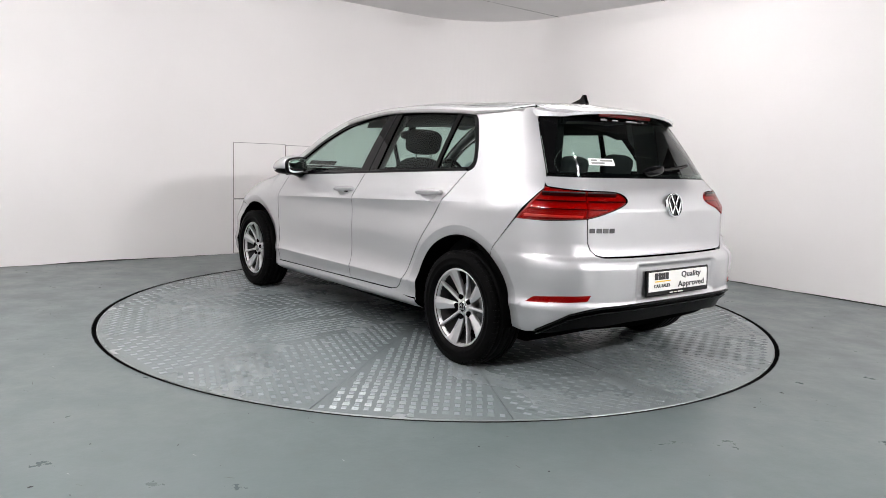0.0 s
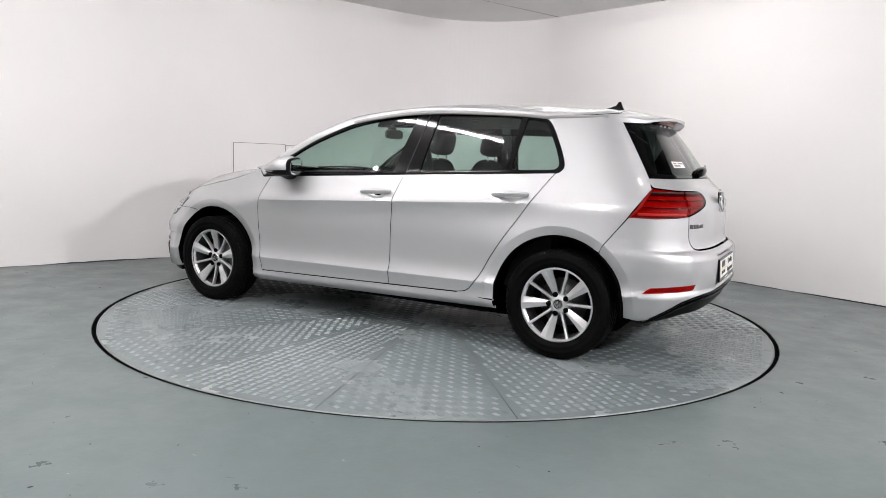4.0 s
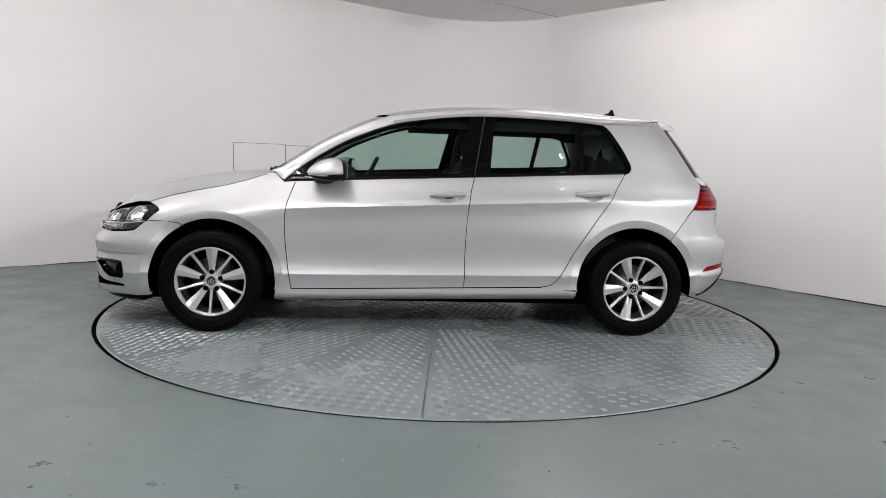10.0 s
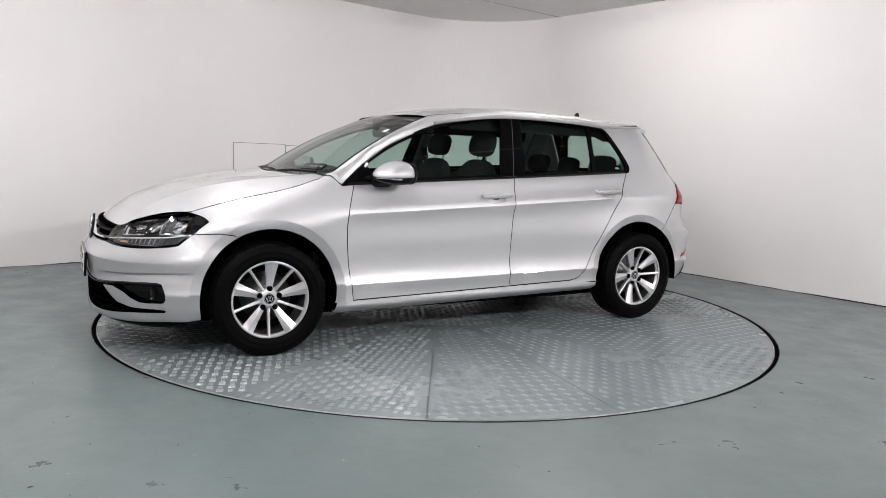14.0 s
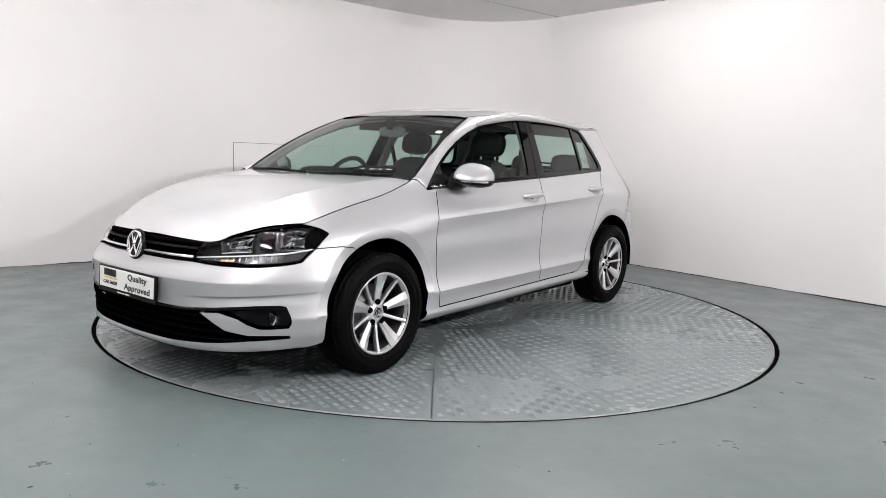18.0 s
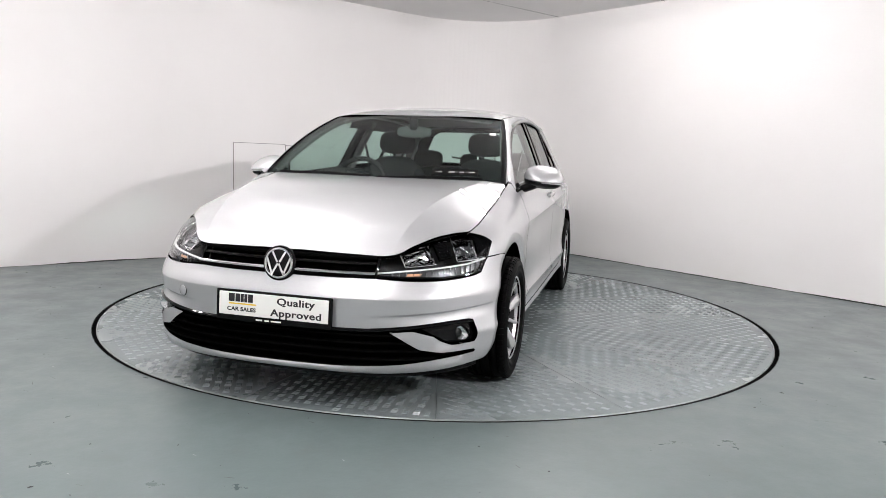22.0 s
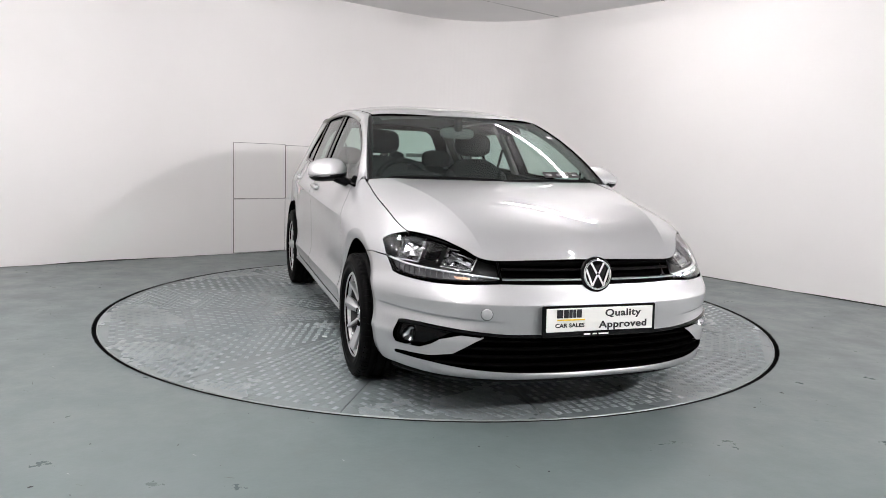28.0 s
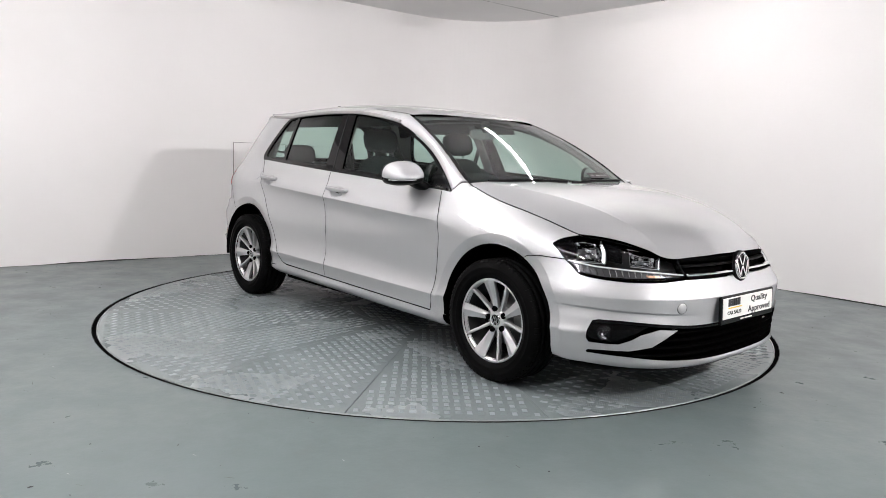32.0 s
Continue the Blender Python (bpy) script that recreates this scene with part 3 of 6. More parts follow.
shut_z = smooth_curve((0.86, 0.945), (0.95, 0.960), (1.02, 0.946), (1.12, 0.911), (1.25, 0.876), (1.4, 0.845), (1.575, 0.802), (1.72, 0.757), (1.9, 0.72))


def wrap_front(x, z):
    u = np.clip((np.asarray(x, float) - NOSE_X) / (nose_len(z) - NOSE_X), 0, 0.99999)
    n = nose_pow(z)
    return (1 - u ** n) ** (1 / n)


def wrap_rear(x, z):
    u = np.clip((TAIL_X - np.asarray(x, float)) / (TAIL_X - tail_len(z)), 0, 0.99999)
    n = tail_pow(z)
    return (1 - u ** n) ** (1 / n)


pillar_y = smooth_curve((0.70, 0.845), (0.80, 0.832), (0.88, 0.806), (0.97, 0.766), (1.05, 0.726), (1.20, 0.657), (1.35, 0.580), (1.45, 0.52))


def flank_raw(x, z):
    """Half width of the body without its end curvature."""
    x, z = np.broadcast_arrays(np.asarray(x, float), np.asarray(z, float))
    zs = np.stack([h + r * x for _, h, r in flank_feature], -1)
    ramp_up = np.clip((z - 0.6) / 0.3, 0, 1)
    ys = np.array([w for w, _, _ in flank_feature])
    i = np.clip((zs < z[..., None]).sum(-1) - 1, 0, len(ys) - 2)
    take = np.take_along_axis
    z0, z1 = take(zs, i[..., None], -1)[..., 0], take(zs, i[..., None] + 1, -1)[..., 0]
    slope = np.diff(ys) / np.array([b[1] - a[1] for a, b in zip(flank_feature, flank_feature[1:])])
    mids = np.concatenate([slope[:1], 0.5 * (slope[1:] + slope[:-1]), slope[-1:]])
    before, after = mids.copy(), mids.copy()   # slopes below and above each feature; two of them are creases
    before[10], after[10], before[5], after[5] = 0.34, -0.42, 0.20, -0.45
    h = z1 - z0
    t = np.clip((z - z0) / h, 0, 1)
    y = (ys[i] * (1 + 2 * t) * (1 - t) ** 2 + after[i] * h * t * (1 - t) ** 2 + ys[i + 1] * t * t * (3 - 2 * t) + before[i + 1] * h * t * t * (t - 1))
    # the undercut below the upper crease runs out on the wing and on the quarter panel
    f8, f10 = zs[..., 8], zs[..., 10]
    chord = ys[8] + (ys[10] - ys[8]) * np.clip((z - f8) / (f10 - f8), 0, 1)
    fade = ramp(0.80, 1.05, x) + ramp(-1.0, -1.25, x)
    y = np.where((z > f8) & (z < f10), y + (np.maximum(chord, y) - y) * fade, y)
    y = y + lean(x) * (1 - ramp_up) + upper_lean(x) * ramp_up
    g = glass_y(x, z)
    k = ramp(-0.004, 0.012, z - belt(x)) * (1 - ramp(0.84, 0.94, x))
    y = np.where(z > belt(x) - 0.004, y * (1 - k) + g * k, y)
    # the quarter panel runs up into the rear pillar without a step at the belt
    p = ramp(-1.02, -1.34, x) * ramp(0.80, 0.93, z)
    fair = pillar_y(z) + 0.004 - 0.012 * (x + 1.275) * ramp(0.85, 0.95, z) * (1 - ramp(1.1, 1.35, z))
    y = y * (1 - p) + fair * p
    # the wings swell over the wheels
    swell = 0.024 * np.exp(-((x - 1.33) / 0.32) ** 2) * (1 - ramp(0.45, 0.76, z)) + 0.022 * np.exp(-((x + 1.30) / 0.34) ** 2) * (1 - ramp(0.52, 0.82, z))
    swell = swell + 0.028 * np.exp(-((x - 1.66) / 0.20) ** 2) * (1 - ramp(0.50, 0.64, z))
    # the sill swells below the doors
    sill = 0.014 * np.exp(-((z - 0.250 + 0.019 * x) / 0.028) ** 2) * (1 - ramp(0.92, 1.05, np.abs(x)))
    return y + sill + swell * ramp(0.12, 0.30, z)


LIP = 0.052   # width of the chamfer round a wheel opening
LIP_DEPTH = 0.016
ARCH = ((1.305, 0.312, 0.368), (-1.300, 0.318, 0.371))


def flank_y(x, z):
    """Half width of the body side at x and height z."""
    x, z = np.broadcast_arrays(np.asarray(x, float), np.asarray(z, float))
    y = flank_raw(x, z) * wrap_front(x, z) * wrap_rear(x, z)
    # wing top: rolls over to the bonnet's edge
    top = shut_z(x)
    low = np.minimum(0.74 - 0.05 * x, top - 0.13)
    h = top - low
    k = np.clip((z - low) / h, 0, 1.0)
    start = flank_raw(x, low) * wrap_front(x, low)
    lead = (start - flank_raw(x, low - 0.02) * wrap_front(x, low - 0.02)) / 0.02
    drop = shut_y(x) - start
    rolled = start + drop * k * k * (3 - 2 * k) + lead * h * k * (1 - k) ** 2 + 1.75 * drop * k * k * (k - 1)
    w = ramp(0.64, 1.12, x) * (z > low)
    y = y * (1 - w) + rolled * w
    for cx, cz, r in ARCH:
        d = np.hypot(x - cx, np.maximum(z - cz, 0) * 1.0) - r
        y = np.where(np.abs(x - cx) < 0.46, y - LIP_DEPTH * np.clip(1 - d / LIP, 0, 1), y)
    return y


def flank(x, z):
    return np.stack([np.broadcast_to(x, np.shape(z)) * 1.0, flank_y(x, z), np.asarray(z, float)], -1)


def nose(s, z):
    """The front end: s 0 on the flank above the axle, 1 on the middle line."""
    s, z = np.broadcast_arrays(np.asarray(s, float), np.asarray(z, float))
    n = nose_pow(z)
    sy = np.sign(np.cos(s * math.pi / 2))
    a = s * math.pi / 2
    sn, cs = np.abs(np.sin(a)) ** (2 / n), np.abs(np.cos(a)) ** (2 / n)
    x = NOSE_X + (nose_len(z) - NOSE_X) * sn
    y = flank_raw(x, z) * cs
    cx, cz, r = ARCH[0]
    y = y - LIP_DEPTH * np.clip(1 - (np.hypot(x - cx, np.maximum(z - cz, 0)) - r) / LIP, 0, 1) * (z < cz + r + 0.08)
    # a crease across the bumper's corner: undercut below it, running out downwards
    q = np.where(s > 1, 2 - s, s)
    under = 0.440 + 0.045 * (0.75 - q) - z
    cut = 0.008 * ramp(0.0, 0.010, under) * (1 - ramp(0.010, 0.060, under)) * ramp(0.80, 0.62, q) * ramp(0.14, 0.36, q)
    return np.stack([x - cut * sn, (y - cut * cs) * sy, z], -1)


def tail(s, z):
    """The rear end: s 0 on the flank above the axle, 1 on the middle line."""
    s, z = np.broadcast_arrays(np.asarray(s, float), np.asarray(z, float))
    n = tail_pow(z)
    a = s * math.pi / 2
    sy = np.sign(np.cos(a))
    sn, cs = np.abs(np.sin(a)) ** (2 / n), np.abs(np.cos(a)) ** (2 / n)
    x = TAIL_X + (tail_len(z) - TAIL_X) * sn
    y = flank_raw(x, z) * cs
    cx, cz, r = ARCH[1]
    y = y - LIP_DEPTH * np.clip(1 - (np.hypot(x - cx, np.maximum(z - cz, 0)) - r) / LIP, 0, 1) * (z < cz + r + 0.08)
    return np.stack([x, y * sy, z], -1)


# bonnet: a crowned middle between two creases, falling to the wings
hood_mid = smooth_curve((0.98, 0.975), (1.08, 0.968), (1.31, 0.947), (1.578, 0.902), (1.77, 0.851), (1.924, 0.788), (2.02, 0.717), (2.06, 0.681), (2.09, 0.658))
crease_y = smooth_curve((1.0, 0.62), (1.4, 0.56), (1.8, 0.49), (2.05, 0.44))
edge_y = smooth_curve((0.86, 0.775), (0.95, 0.748), (1.02, 0.740), (1.12, 0.738), (1.25, 0.738), (1.4, 0.738), (1.575, 0.735), (1.72, 0.706), (1.85, 0.625), (1.95, 0.545), (2.06, 0.44))
edge_z = smooth_curve((0.86, 0.945), (0.95, 0.960), (1.02, 0.946), (1.12, 0.911), (1.25, 0.876), (1.4, 0.845), (1.575, 0.802), (1.72, 0.757), (1.85, 0.728), (1.95, 0.705), (2.06, 0.672))


def hood(x, y):
    x, y = np.broadcast_arrays(np.asarray(x, float), np.asarray(y, float))
    t, c = np.abs(y), crease_y(x)
    mid, ez = hood_mid(x + 0.06 * (t / 0.44) ** 2 * ramp(1.55, 2.0, x)), edge_z(x)
    ez = np.minimum(ez, mid - 0.002)
    rim = mid - 0.13 * np.clip(mid - ez, 0.0, 0.10)
    z_in = mid - (mid - rim) * (t / c) ** 2
    k = np.clip((t - c) / np.maximum(edge_y(x) - c, 0.01), 0, 1.15)
    z_out = rim - (rim - ez) * (0.82 * k + 0.18 * k ** 2)
    return np.stack([x, y, np.where(t < c, z_in, z_out)], -1)


# roof
roof_mid = smooth_curve((0.42, 1.330), (0.36, 1.348), (0.30, 1.368), (0.15, 1.400), (-0.02, 1.423), (-0.32, 1.444), (-0.55, 1.448), (-0.93, 1.440), (-1.23, 1.425), (-1.46, 1.411), (-1.62, 1.396), (-1.75, 1.383))
roof_y = smooth_curve((0.35, 0.545), (0.2, 0.556), (-0.2, 0.562), (-0.7, 0.556), (-1.2, 0.533), (-1.5, 0.506), (-1.6, 0.495))
roof_drop = smooth_curve((0.35, 0.030), (0.0, 0.048), (-0.6, 0.05), (-1.2, 0.048), (-1.6, 0.035))


def roof(x, y):
    x, y = np.broadcast_arrays(np.asarray(x, float), np.asarray(y, float))
    k = np.abs(y) / roof_y(x)
    return np.stack([x, y, roof_mid(x) - roof_drop(x) * (0.55 * k ** 2 + 0.45 * k ** 5)], -1)


# windscreen between the scuttle (v 0) and the roof's front edge (v 1); u from -1 to 1 across
def screen(u, v):
    u, v = np.broadcast_arrays(np.asarray(u, float), np.asarray(v, float))
    y0, y1 = 0.722 * u, 0.562 * u
    x0, x1 = 1.065 - 0.10 * u ** 2, 0.345 - 0.075 * u ** 2
    z0, z1 = 0.948 + 0.010 * u ** 2, 1.357 - 0.019 * u ** 2
    y = y0 + (y1 - y0) * v
    bow = 4 * v * (1 - v)
    return np.stack([x0 + (x1 - x0) * v + 0.012 * bow, y + 0.010 * u * bow, z0 + (z1 - z0) * v + 0.028 * bow], -1)


# ---- the car ----
car = new("car")
tagged(car, "silver five-door hatchback with alloy wheels parked on the turntable", "car")


def on_nose(x, z):
    """s of the nose surface at x."""
    u = np.clip((x - NOSE_X) / (float(nose_len(z)) - NOSE_X), 0, 1)
    return 2 / math.pi * math.asin(min(1.0, u ** (float(nose_pow(z)) / 2)))


def on_tail(x, z):
    u = np.clip((TAIL_X - x) / (TAIL_X - float(tail_len(z))), 0, 1)
    return 2 / math.pi * math.asin(min(1.0, u ** (float(tail_pow(z)) / 2)))


def arch_arc(k, a0, a1, n=24):
    cx, cz, r = ARCH[k]
    return [(cx + r * math.cos(radians(a0 + (a1 - a0) * i / n)), cz + r * math.sin(radians(a0 + (a1 - a0) * i / n))) for i in range(n + 1)]


def lip_points(k):
    """Rows of points that follow the raised lip of a wheel arch."""
    cx, cz, r = ARCH[k]
    return [(cx + (r + d) * math.cos(a), cz + (r + d) * math.sin(a)) for d in (0.016, 0.032, LIP - 0.002, LIP + 0.002, 0.066) for a in np.linspace(-0.1, math.pi + 0.1, 110)]


def crease_rows(x0, x1):
    """Close pairs of rows along the two creases of the flank, so that they stay crisp."""
    rows = []
    for x in np.arange(x0, x1, 0.02):
        for _, h, r in (flank_feature[10], flank_feature[5]):
            rows += [(x, h + r * x + d) for d in (-0.012, -0.0012, 0.0012, 0.012)]
    return rows


def mirrored(half):
    """A loop on the nose or tail made of one half and its mirror about the middle line (s = 1)."""
    return list(half) + [(2 - s, z) for s, z in reversed(half) if s < 0.9999]


# Lines between the panels, as (x, z)
DOOR_FRONT = bend([(0.822, 0.917), (0.850, 0.84), (0.874, 0.758), (0.881, 0.641), (0.866, 0.45), (0.838, 0.271)])
DOOR_SPLIT = bend([(-0.262, 0.972), (-0.240, 0.89), (-0.226, 0.80), (-0.217, 0.679), (-0.213, 0.50), (-0.213, 0.296)])
REAR_EDGE = bend([(-1.226, 1.022), (-1.165, 0.93), (-1.110, 0.842), (-0.992, 0.672), (-0.899, 0.529), (-0.846, 0.43), (-0.795, 0.357), (-0.755, 0.322), (-0.700, 0.309)])
BELT = [(x, float(belt(x)) - 0.004) for x in np.linspace(0.826, -0.258, 24)]
BELT_REAR = [(x, float(belt(x)) - 0.004) for x in np.linspace(-0.262, -1.222, 24)]
DLO_TOP = bend([(0.893, 0.915), (0.78, 1.012), (0.66, 1.092), (0.534, 1.165), (0.36, 1.240), (0.184, 1.298), (-0.097, 1.352), (-0.343, 1.371), (-0.732, 1.364), (-1.017, 1.347), (-1.10, 1.334)])
DLO_REAR = bend([(-1.10, 1.334), (-1.145, 1.30), (-1.208, 1.205), (-1.252, 1.12), (-1.270, 1.066), (-1.256, 1.035), (-1.226, 1.022)])
HATCH_SIDE = bend([(-1.742, 0.985), (-1.726, 1.020), (-1.634, 1.17), (-1.540, 1.315), (-1.500, 1.368)])
LAMP_EDGE = bend([(-1.666, 0.816), (-1.712, 0.890), (-1.752, 0.962)])
SHUT = [(x, float(shut_z(x))) for x in np.linspace(1.705, 1.02, 26)]
LAMP_BACK = bend([(1.690, 0.656), (1.655, 0.690), (1.618, 0.718)], 4) + bend([(1.6185, 0.722), (1.640, 0.740), (1.672, 0.752), (1.70, 0.759)], 4)

def lip_rows(where, k):
    rows = [(float(where(x, z)), z) for x, z in lip_points(k) if (x > 1.45 if k == 0 else x < -1.45) and z > 0.2]
    return rows + [(2 - s, z) for s, z in rows]


FENDER = [list(DOOR_FRONT) + [(0.838, 0.263), (0.943, 0.258)] + arch_arc(0, 186, 62) + [(1.50, 0.650), (1.57, 0.659), (1.64, 0.657)] + LAMP_BACK + SHUT
          + [(0.985, 0.966), (0.945, 0.963), (0.905, 0.926), (0.893, 0.912), (0.84, 0.9165)]]
FRONT_DOOR = [BELT + DOOR_SPLIT + [(x, 0.296 - 0.0245 * (x + 0.213)) for x in np.linspace(-0.19, 0.82, 12)] + list(reversed(DOOR_FRONT))]
REAR_DOOR = [BELT_REAR + REAR_EDGE + [(x, 0.3085 - 0.0245 * (x + 0.70)) for x in np.linspace(-0.66, -0.23, 8)] + list(reversed(DOOR_SPLIT))]
QUARTER = [list(reversed(DLO_REAR)) + bend([(-1.10, 1.348), (-1.25, 1.354), (-1.38, 1.358), (-1.500, 1.368)]) + list(reversed(HATCH_SIDE)) + list(reversed(LAMP_EDGE))
           + [(-1.60, 0.725), (-1.545, 0.652), (-1.53, 0.62)] + arch_arc(1, 127, -6) + [(-0.932, 0.289), (-0.70, 0.291)] + list(reversed(REAR_EDGE))]
SILL = [[(x, 0.296 - 0.0245 * (x + 0.213) - 0.003) for x in np.linspace(0.93, -0.70, 20)] + [(-0.925, 0.283), (-0.928, 0.226)]
        + [(x, 0.211 - 0.021 * x) for x in np.linspace(-0.90, 0.93, 20)] + [(0.945, 0.197)]]

HANDLES = ((-0.095, 0.861), (-0.998, 0.893))


def cup_loop(hx, hz):
    """The oval opening of a handle's recess."""
    return [(hx - 0.004 + 0.066 * math.cos(a), hz - 0.011 + 0.033 * math.sin(a)) for a in np.linspace(0, 2 * math.pi, 28, endpoint=False)]


def cup_surface(hx, hz):
    def surf(x, z):
        rho = ((x - hx + 0.004) / 0.066) ** 2 + ((z - hz + 0.011) / 0.033) ** 2
        return flank(x, z) - np.stack([0 * rho, 0.018 * np.clip(1.02 - rho, 0, 1) ** 0.6, 0 * rho], -1)
    return surf


for side in (1, -1):
    part("front_wing", panel("front_wing", FENDER, flank, PAINT, 0.022, side=side, extra=lip_points(0) + [(x, float(shut_z(x)) - 0.16 + d) for x in np.arange(0.90, 1.68, 0.02) for d in (-0.012, -0.0015, 0.0015, 0.012)]), car)
    door = part("front_door", panel("front_door", FRONT_DOOR + [cup_loop(*HANDLES[0])], flank, PAINT, 0.024, side=side, extra=crease_rows(-0.25, 0.88)), car)
    rdoor = part("rear_door", panel("rear_door", REAR_DOOR + [cup_loop(*HANDLES[1])], flank, PAINT, 0.024, side=side, extra=crease_rows(-1.15, -0.2)), car)
    part("quarter_panel", panel("quarter_panel", QUARTER, flank, PAINT, 0.020, side=side, extra=lip_points(1) + crease_rows(-1.32, -1.0)), car)
    part("sill", panel("sill", SILL, flank, PAINT, 0.022, gap=0.001, side=side), car)

    # black sheet behind the panels: closes their gaps and stands for shade there
    def inner(x, z):
        return flank(x, z) - np.stack([0 * x, 0 * x + 0.016, 0 * x], -1)
    SHELL = [[(0.90, 0.90)] + [(x, float(belt(x)) - 0.02) for x in np.linspace(0.85, -1.2, 12)] + [(-1.35, 0.98), (-1.50, 1.2), (-1.62, 0.9), (-1.62, 0.72)] + arch_arc(1, 120, -6) + [(-0.90, 0.235), (0.92, 0.22)]
             + arch_arc(0, 186, 70) + [(1.58, 0.68), (1.50, 0.76), (1.2, 0.80), (1.0, 0.90)]]
    part("gap_backing", panel("gap_backing", SHELL, inner, MATT_BLACK, 0.05, gap=0.0, lip=0.0, side=side), car)

    # glasshouse: black surround with the panes set in it
    TRIM_FRONT = [bend([(0.866, 0.928), (0.80, 0.982), (0.745, 1.022)]) + [(0.705, 0.945), (0.845, 0.930)]]
    PANE_F = [[(0.683, 0.951), (0.722, 1.030)] + bend([(0.722, 1.030), (0.66, 1.074), (0.534, 1.147), (0.36, 1.222), (0.184, 1.280), (-0.097, 1.334), (-0.238, 1.346)]) + [(-0.245, 1.335), (-0.166, 0.996)]]
    PANE_R = [[(-0.362, 1.004), (-0.402, 1.340)] + bend([(-0.402, 1.347), (-0.60, 1.350), (-0.78, 1.345), (-0.955, 1.335)]) + [(-0.925, 1.031)]]
    PANE_Q = [[(-0.958, 1.033), (-0.992, 1.330)] + bend([(-0.992, 1.330), (-1.06, 1.322), (-1.108, 1.305), (-1.178, 1.20), (-1.220, 1.12), (-1.236, 1.07), (-1.215, 1.046)])]
    DLO = [DLO_TOP + DLO_REAR + [(x, float(belt(x)) - 0.001) for x in np.linspace(-1.20, 0.86, 30)], PANE_F[0], PANE_R[0], PANE_Q[0]]
    frame_ob = part("window_surround", panel("window_surround", DLO, flank, TRIM, 0.03, gap=0.001, lip=0.014, lift=-0.001, side=side), car, "gloss black window surround and door pillar trim")
    for nm, lp in (("front_door_window", PANE_F), ("rear_door_window", PANE_R), ("quarter_window", PANE_Q)):
        part(nm, panel(nm, lp, flank, GLASS, 0.05, gap=-0.004, lip=0.0, lift=-0.008, side=side), car, "green-tinted side window glass")
    seal = [(x, float(flank_y(x, belt(x) + 0.002)) + 0.004, float(belt(x)) + 0.002) for x in np.linspace(0.86, -1.215, 40)]
    part("belt_seal", rail("belt_seal", seal, 0.010, 0.014, TRIM, side=side), car)
    gap = [tuple(flank(x, z) + np.array((0, 0.0005, 0))) for x, z in bend([(-0.262, 0.972), (-0.30, 1.17), (-0.338, 1.362)])]
    part("pillar_seam", rail("pillar_seam", [np.ravel(g) for g in gap], 0.004, 0.006, RUBBER, up=(0, 1, 0), side=side), car)
    # door handles in their cups
    for (hx, hz), owner in zip(HANDLES, (door, rdoor)):
        y0 = float(flank_y(hx, hz))
        part("handle_cup", panel("handle_cup", [cup_loop(hx, hz)], cup_surface(hx, hz), PAINT, 0.008, gap=-0.002, lip=0.0, side=side), owner)
        grip = Matrix.Translation((hx - 0.002, side * (y0 + 0.018), hz + 0.004)) @ Matrix.Rotation(radians(3.0), 4, "Y") @ Matrix.Rotation(radians(-14 * side), 4, "X")
        part("door_handle", pillow("door_handle", (0.228, 0.022, 0.029), PAINT, grip, 3.0, 36, 16), owner)
        for e in (-1, 1):
            part("handle_foot", pillow("handle_foot", (0.042, 0.036, 0.028), PAINT, Matrix.Translation((hx - 0.002 + e * 0.088, side * (y0 + 0.006), hz + 0.004 - e * 0.004)), 2.6), owner)

# roof rails and front pillars: from the screen's edge along the roof to the hatch
def rail_low(x):
    z = np.interp(x, [p[0] for p in reversed(DLO_TOP)], [p[1] for p in reversed(DLO_TOP)]) + 0.004
    z = np.where(x < -1.10, np.interp(x, [-1.500, -1.38, -1.25, -1.10], [1.368, 1.358, 1.354, 1.348]) + 0.001, z)
    z = np.where(x > 0.893, np.interp(x, [0.893, 0.945, 0.985], [0.915, 0.966, 0.970]), z)
    return z


def rail_strip(t, k):
    """t from the scuttle (0) to the hatch (1), k from the side edge (0) to the roof's edge (1)."""
    t, k = np.broadcast_arrays(np.asarray(t, float), np.asarray(k, float))
    x = 0.985 + (-1.500 - 0.985) * t
    z0 = rail_low(x)
    a = np.stack([x, flank_y(x, z0) + 0 * x, z0], -1)
    v = np.clip((0.985 - x) / (0.985 - 0.270), 0, 1)
    b_screen = screen(1.012 + 0 * v, v)
    xr = np.minimum(x, 0.270)
    b_roof = roof(xr, roof_y(xr) + 0.004)
    b = np.where((x > 0.270)[..., None], b_screen, b_roof)
    k3 = k[..., None]
    push = 0.014
    n = np.stack([0 * x + 0.25 * (x > 0), 0 * x + 0.62, 0 * x + 0.72], -1)
    return a * (1 - k3) + b * k3 + n * push * (4 * k3 * (1 - k3))


for side in (1, -1):
    part("roof_rail", panel("roof_rail", [[(0, 0), (1, 0), (1, 1), (0, 1)]], rail_strip, PAINT, 0.02, scale=(2.6, 0.11), gap=0.0015, lip=0.01, side=side), car)

# bonnet
HOOD_HALF = bend([(2.062, 0.0), (2.052, 0.2), (2.030, 0.36), (2.008, 0.445), (1.968, 0.503), (1.90, 0.556), (1.827, 0.608), (1.76, 0.662), (1.705, 0.705)], 5)
HOOD_SIDE = [(x, float(edge_y(x)) - 0.0005) for x in np.linspace(1.69, 1.02, 26)]
HOOD_BACK = [(0.975, 0.722), (0.990, 0.66), (1.02, 0.52), (1.045, 0.30), (1.052, 0.0)]
half = HOOD_HALF + HOOD_SIDE + HOOD_BACK
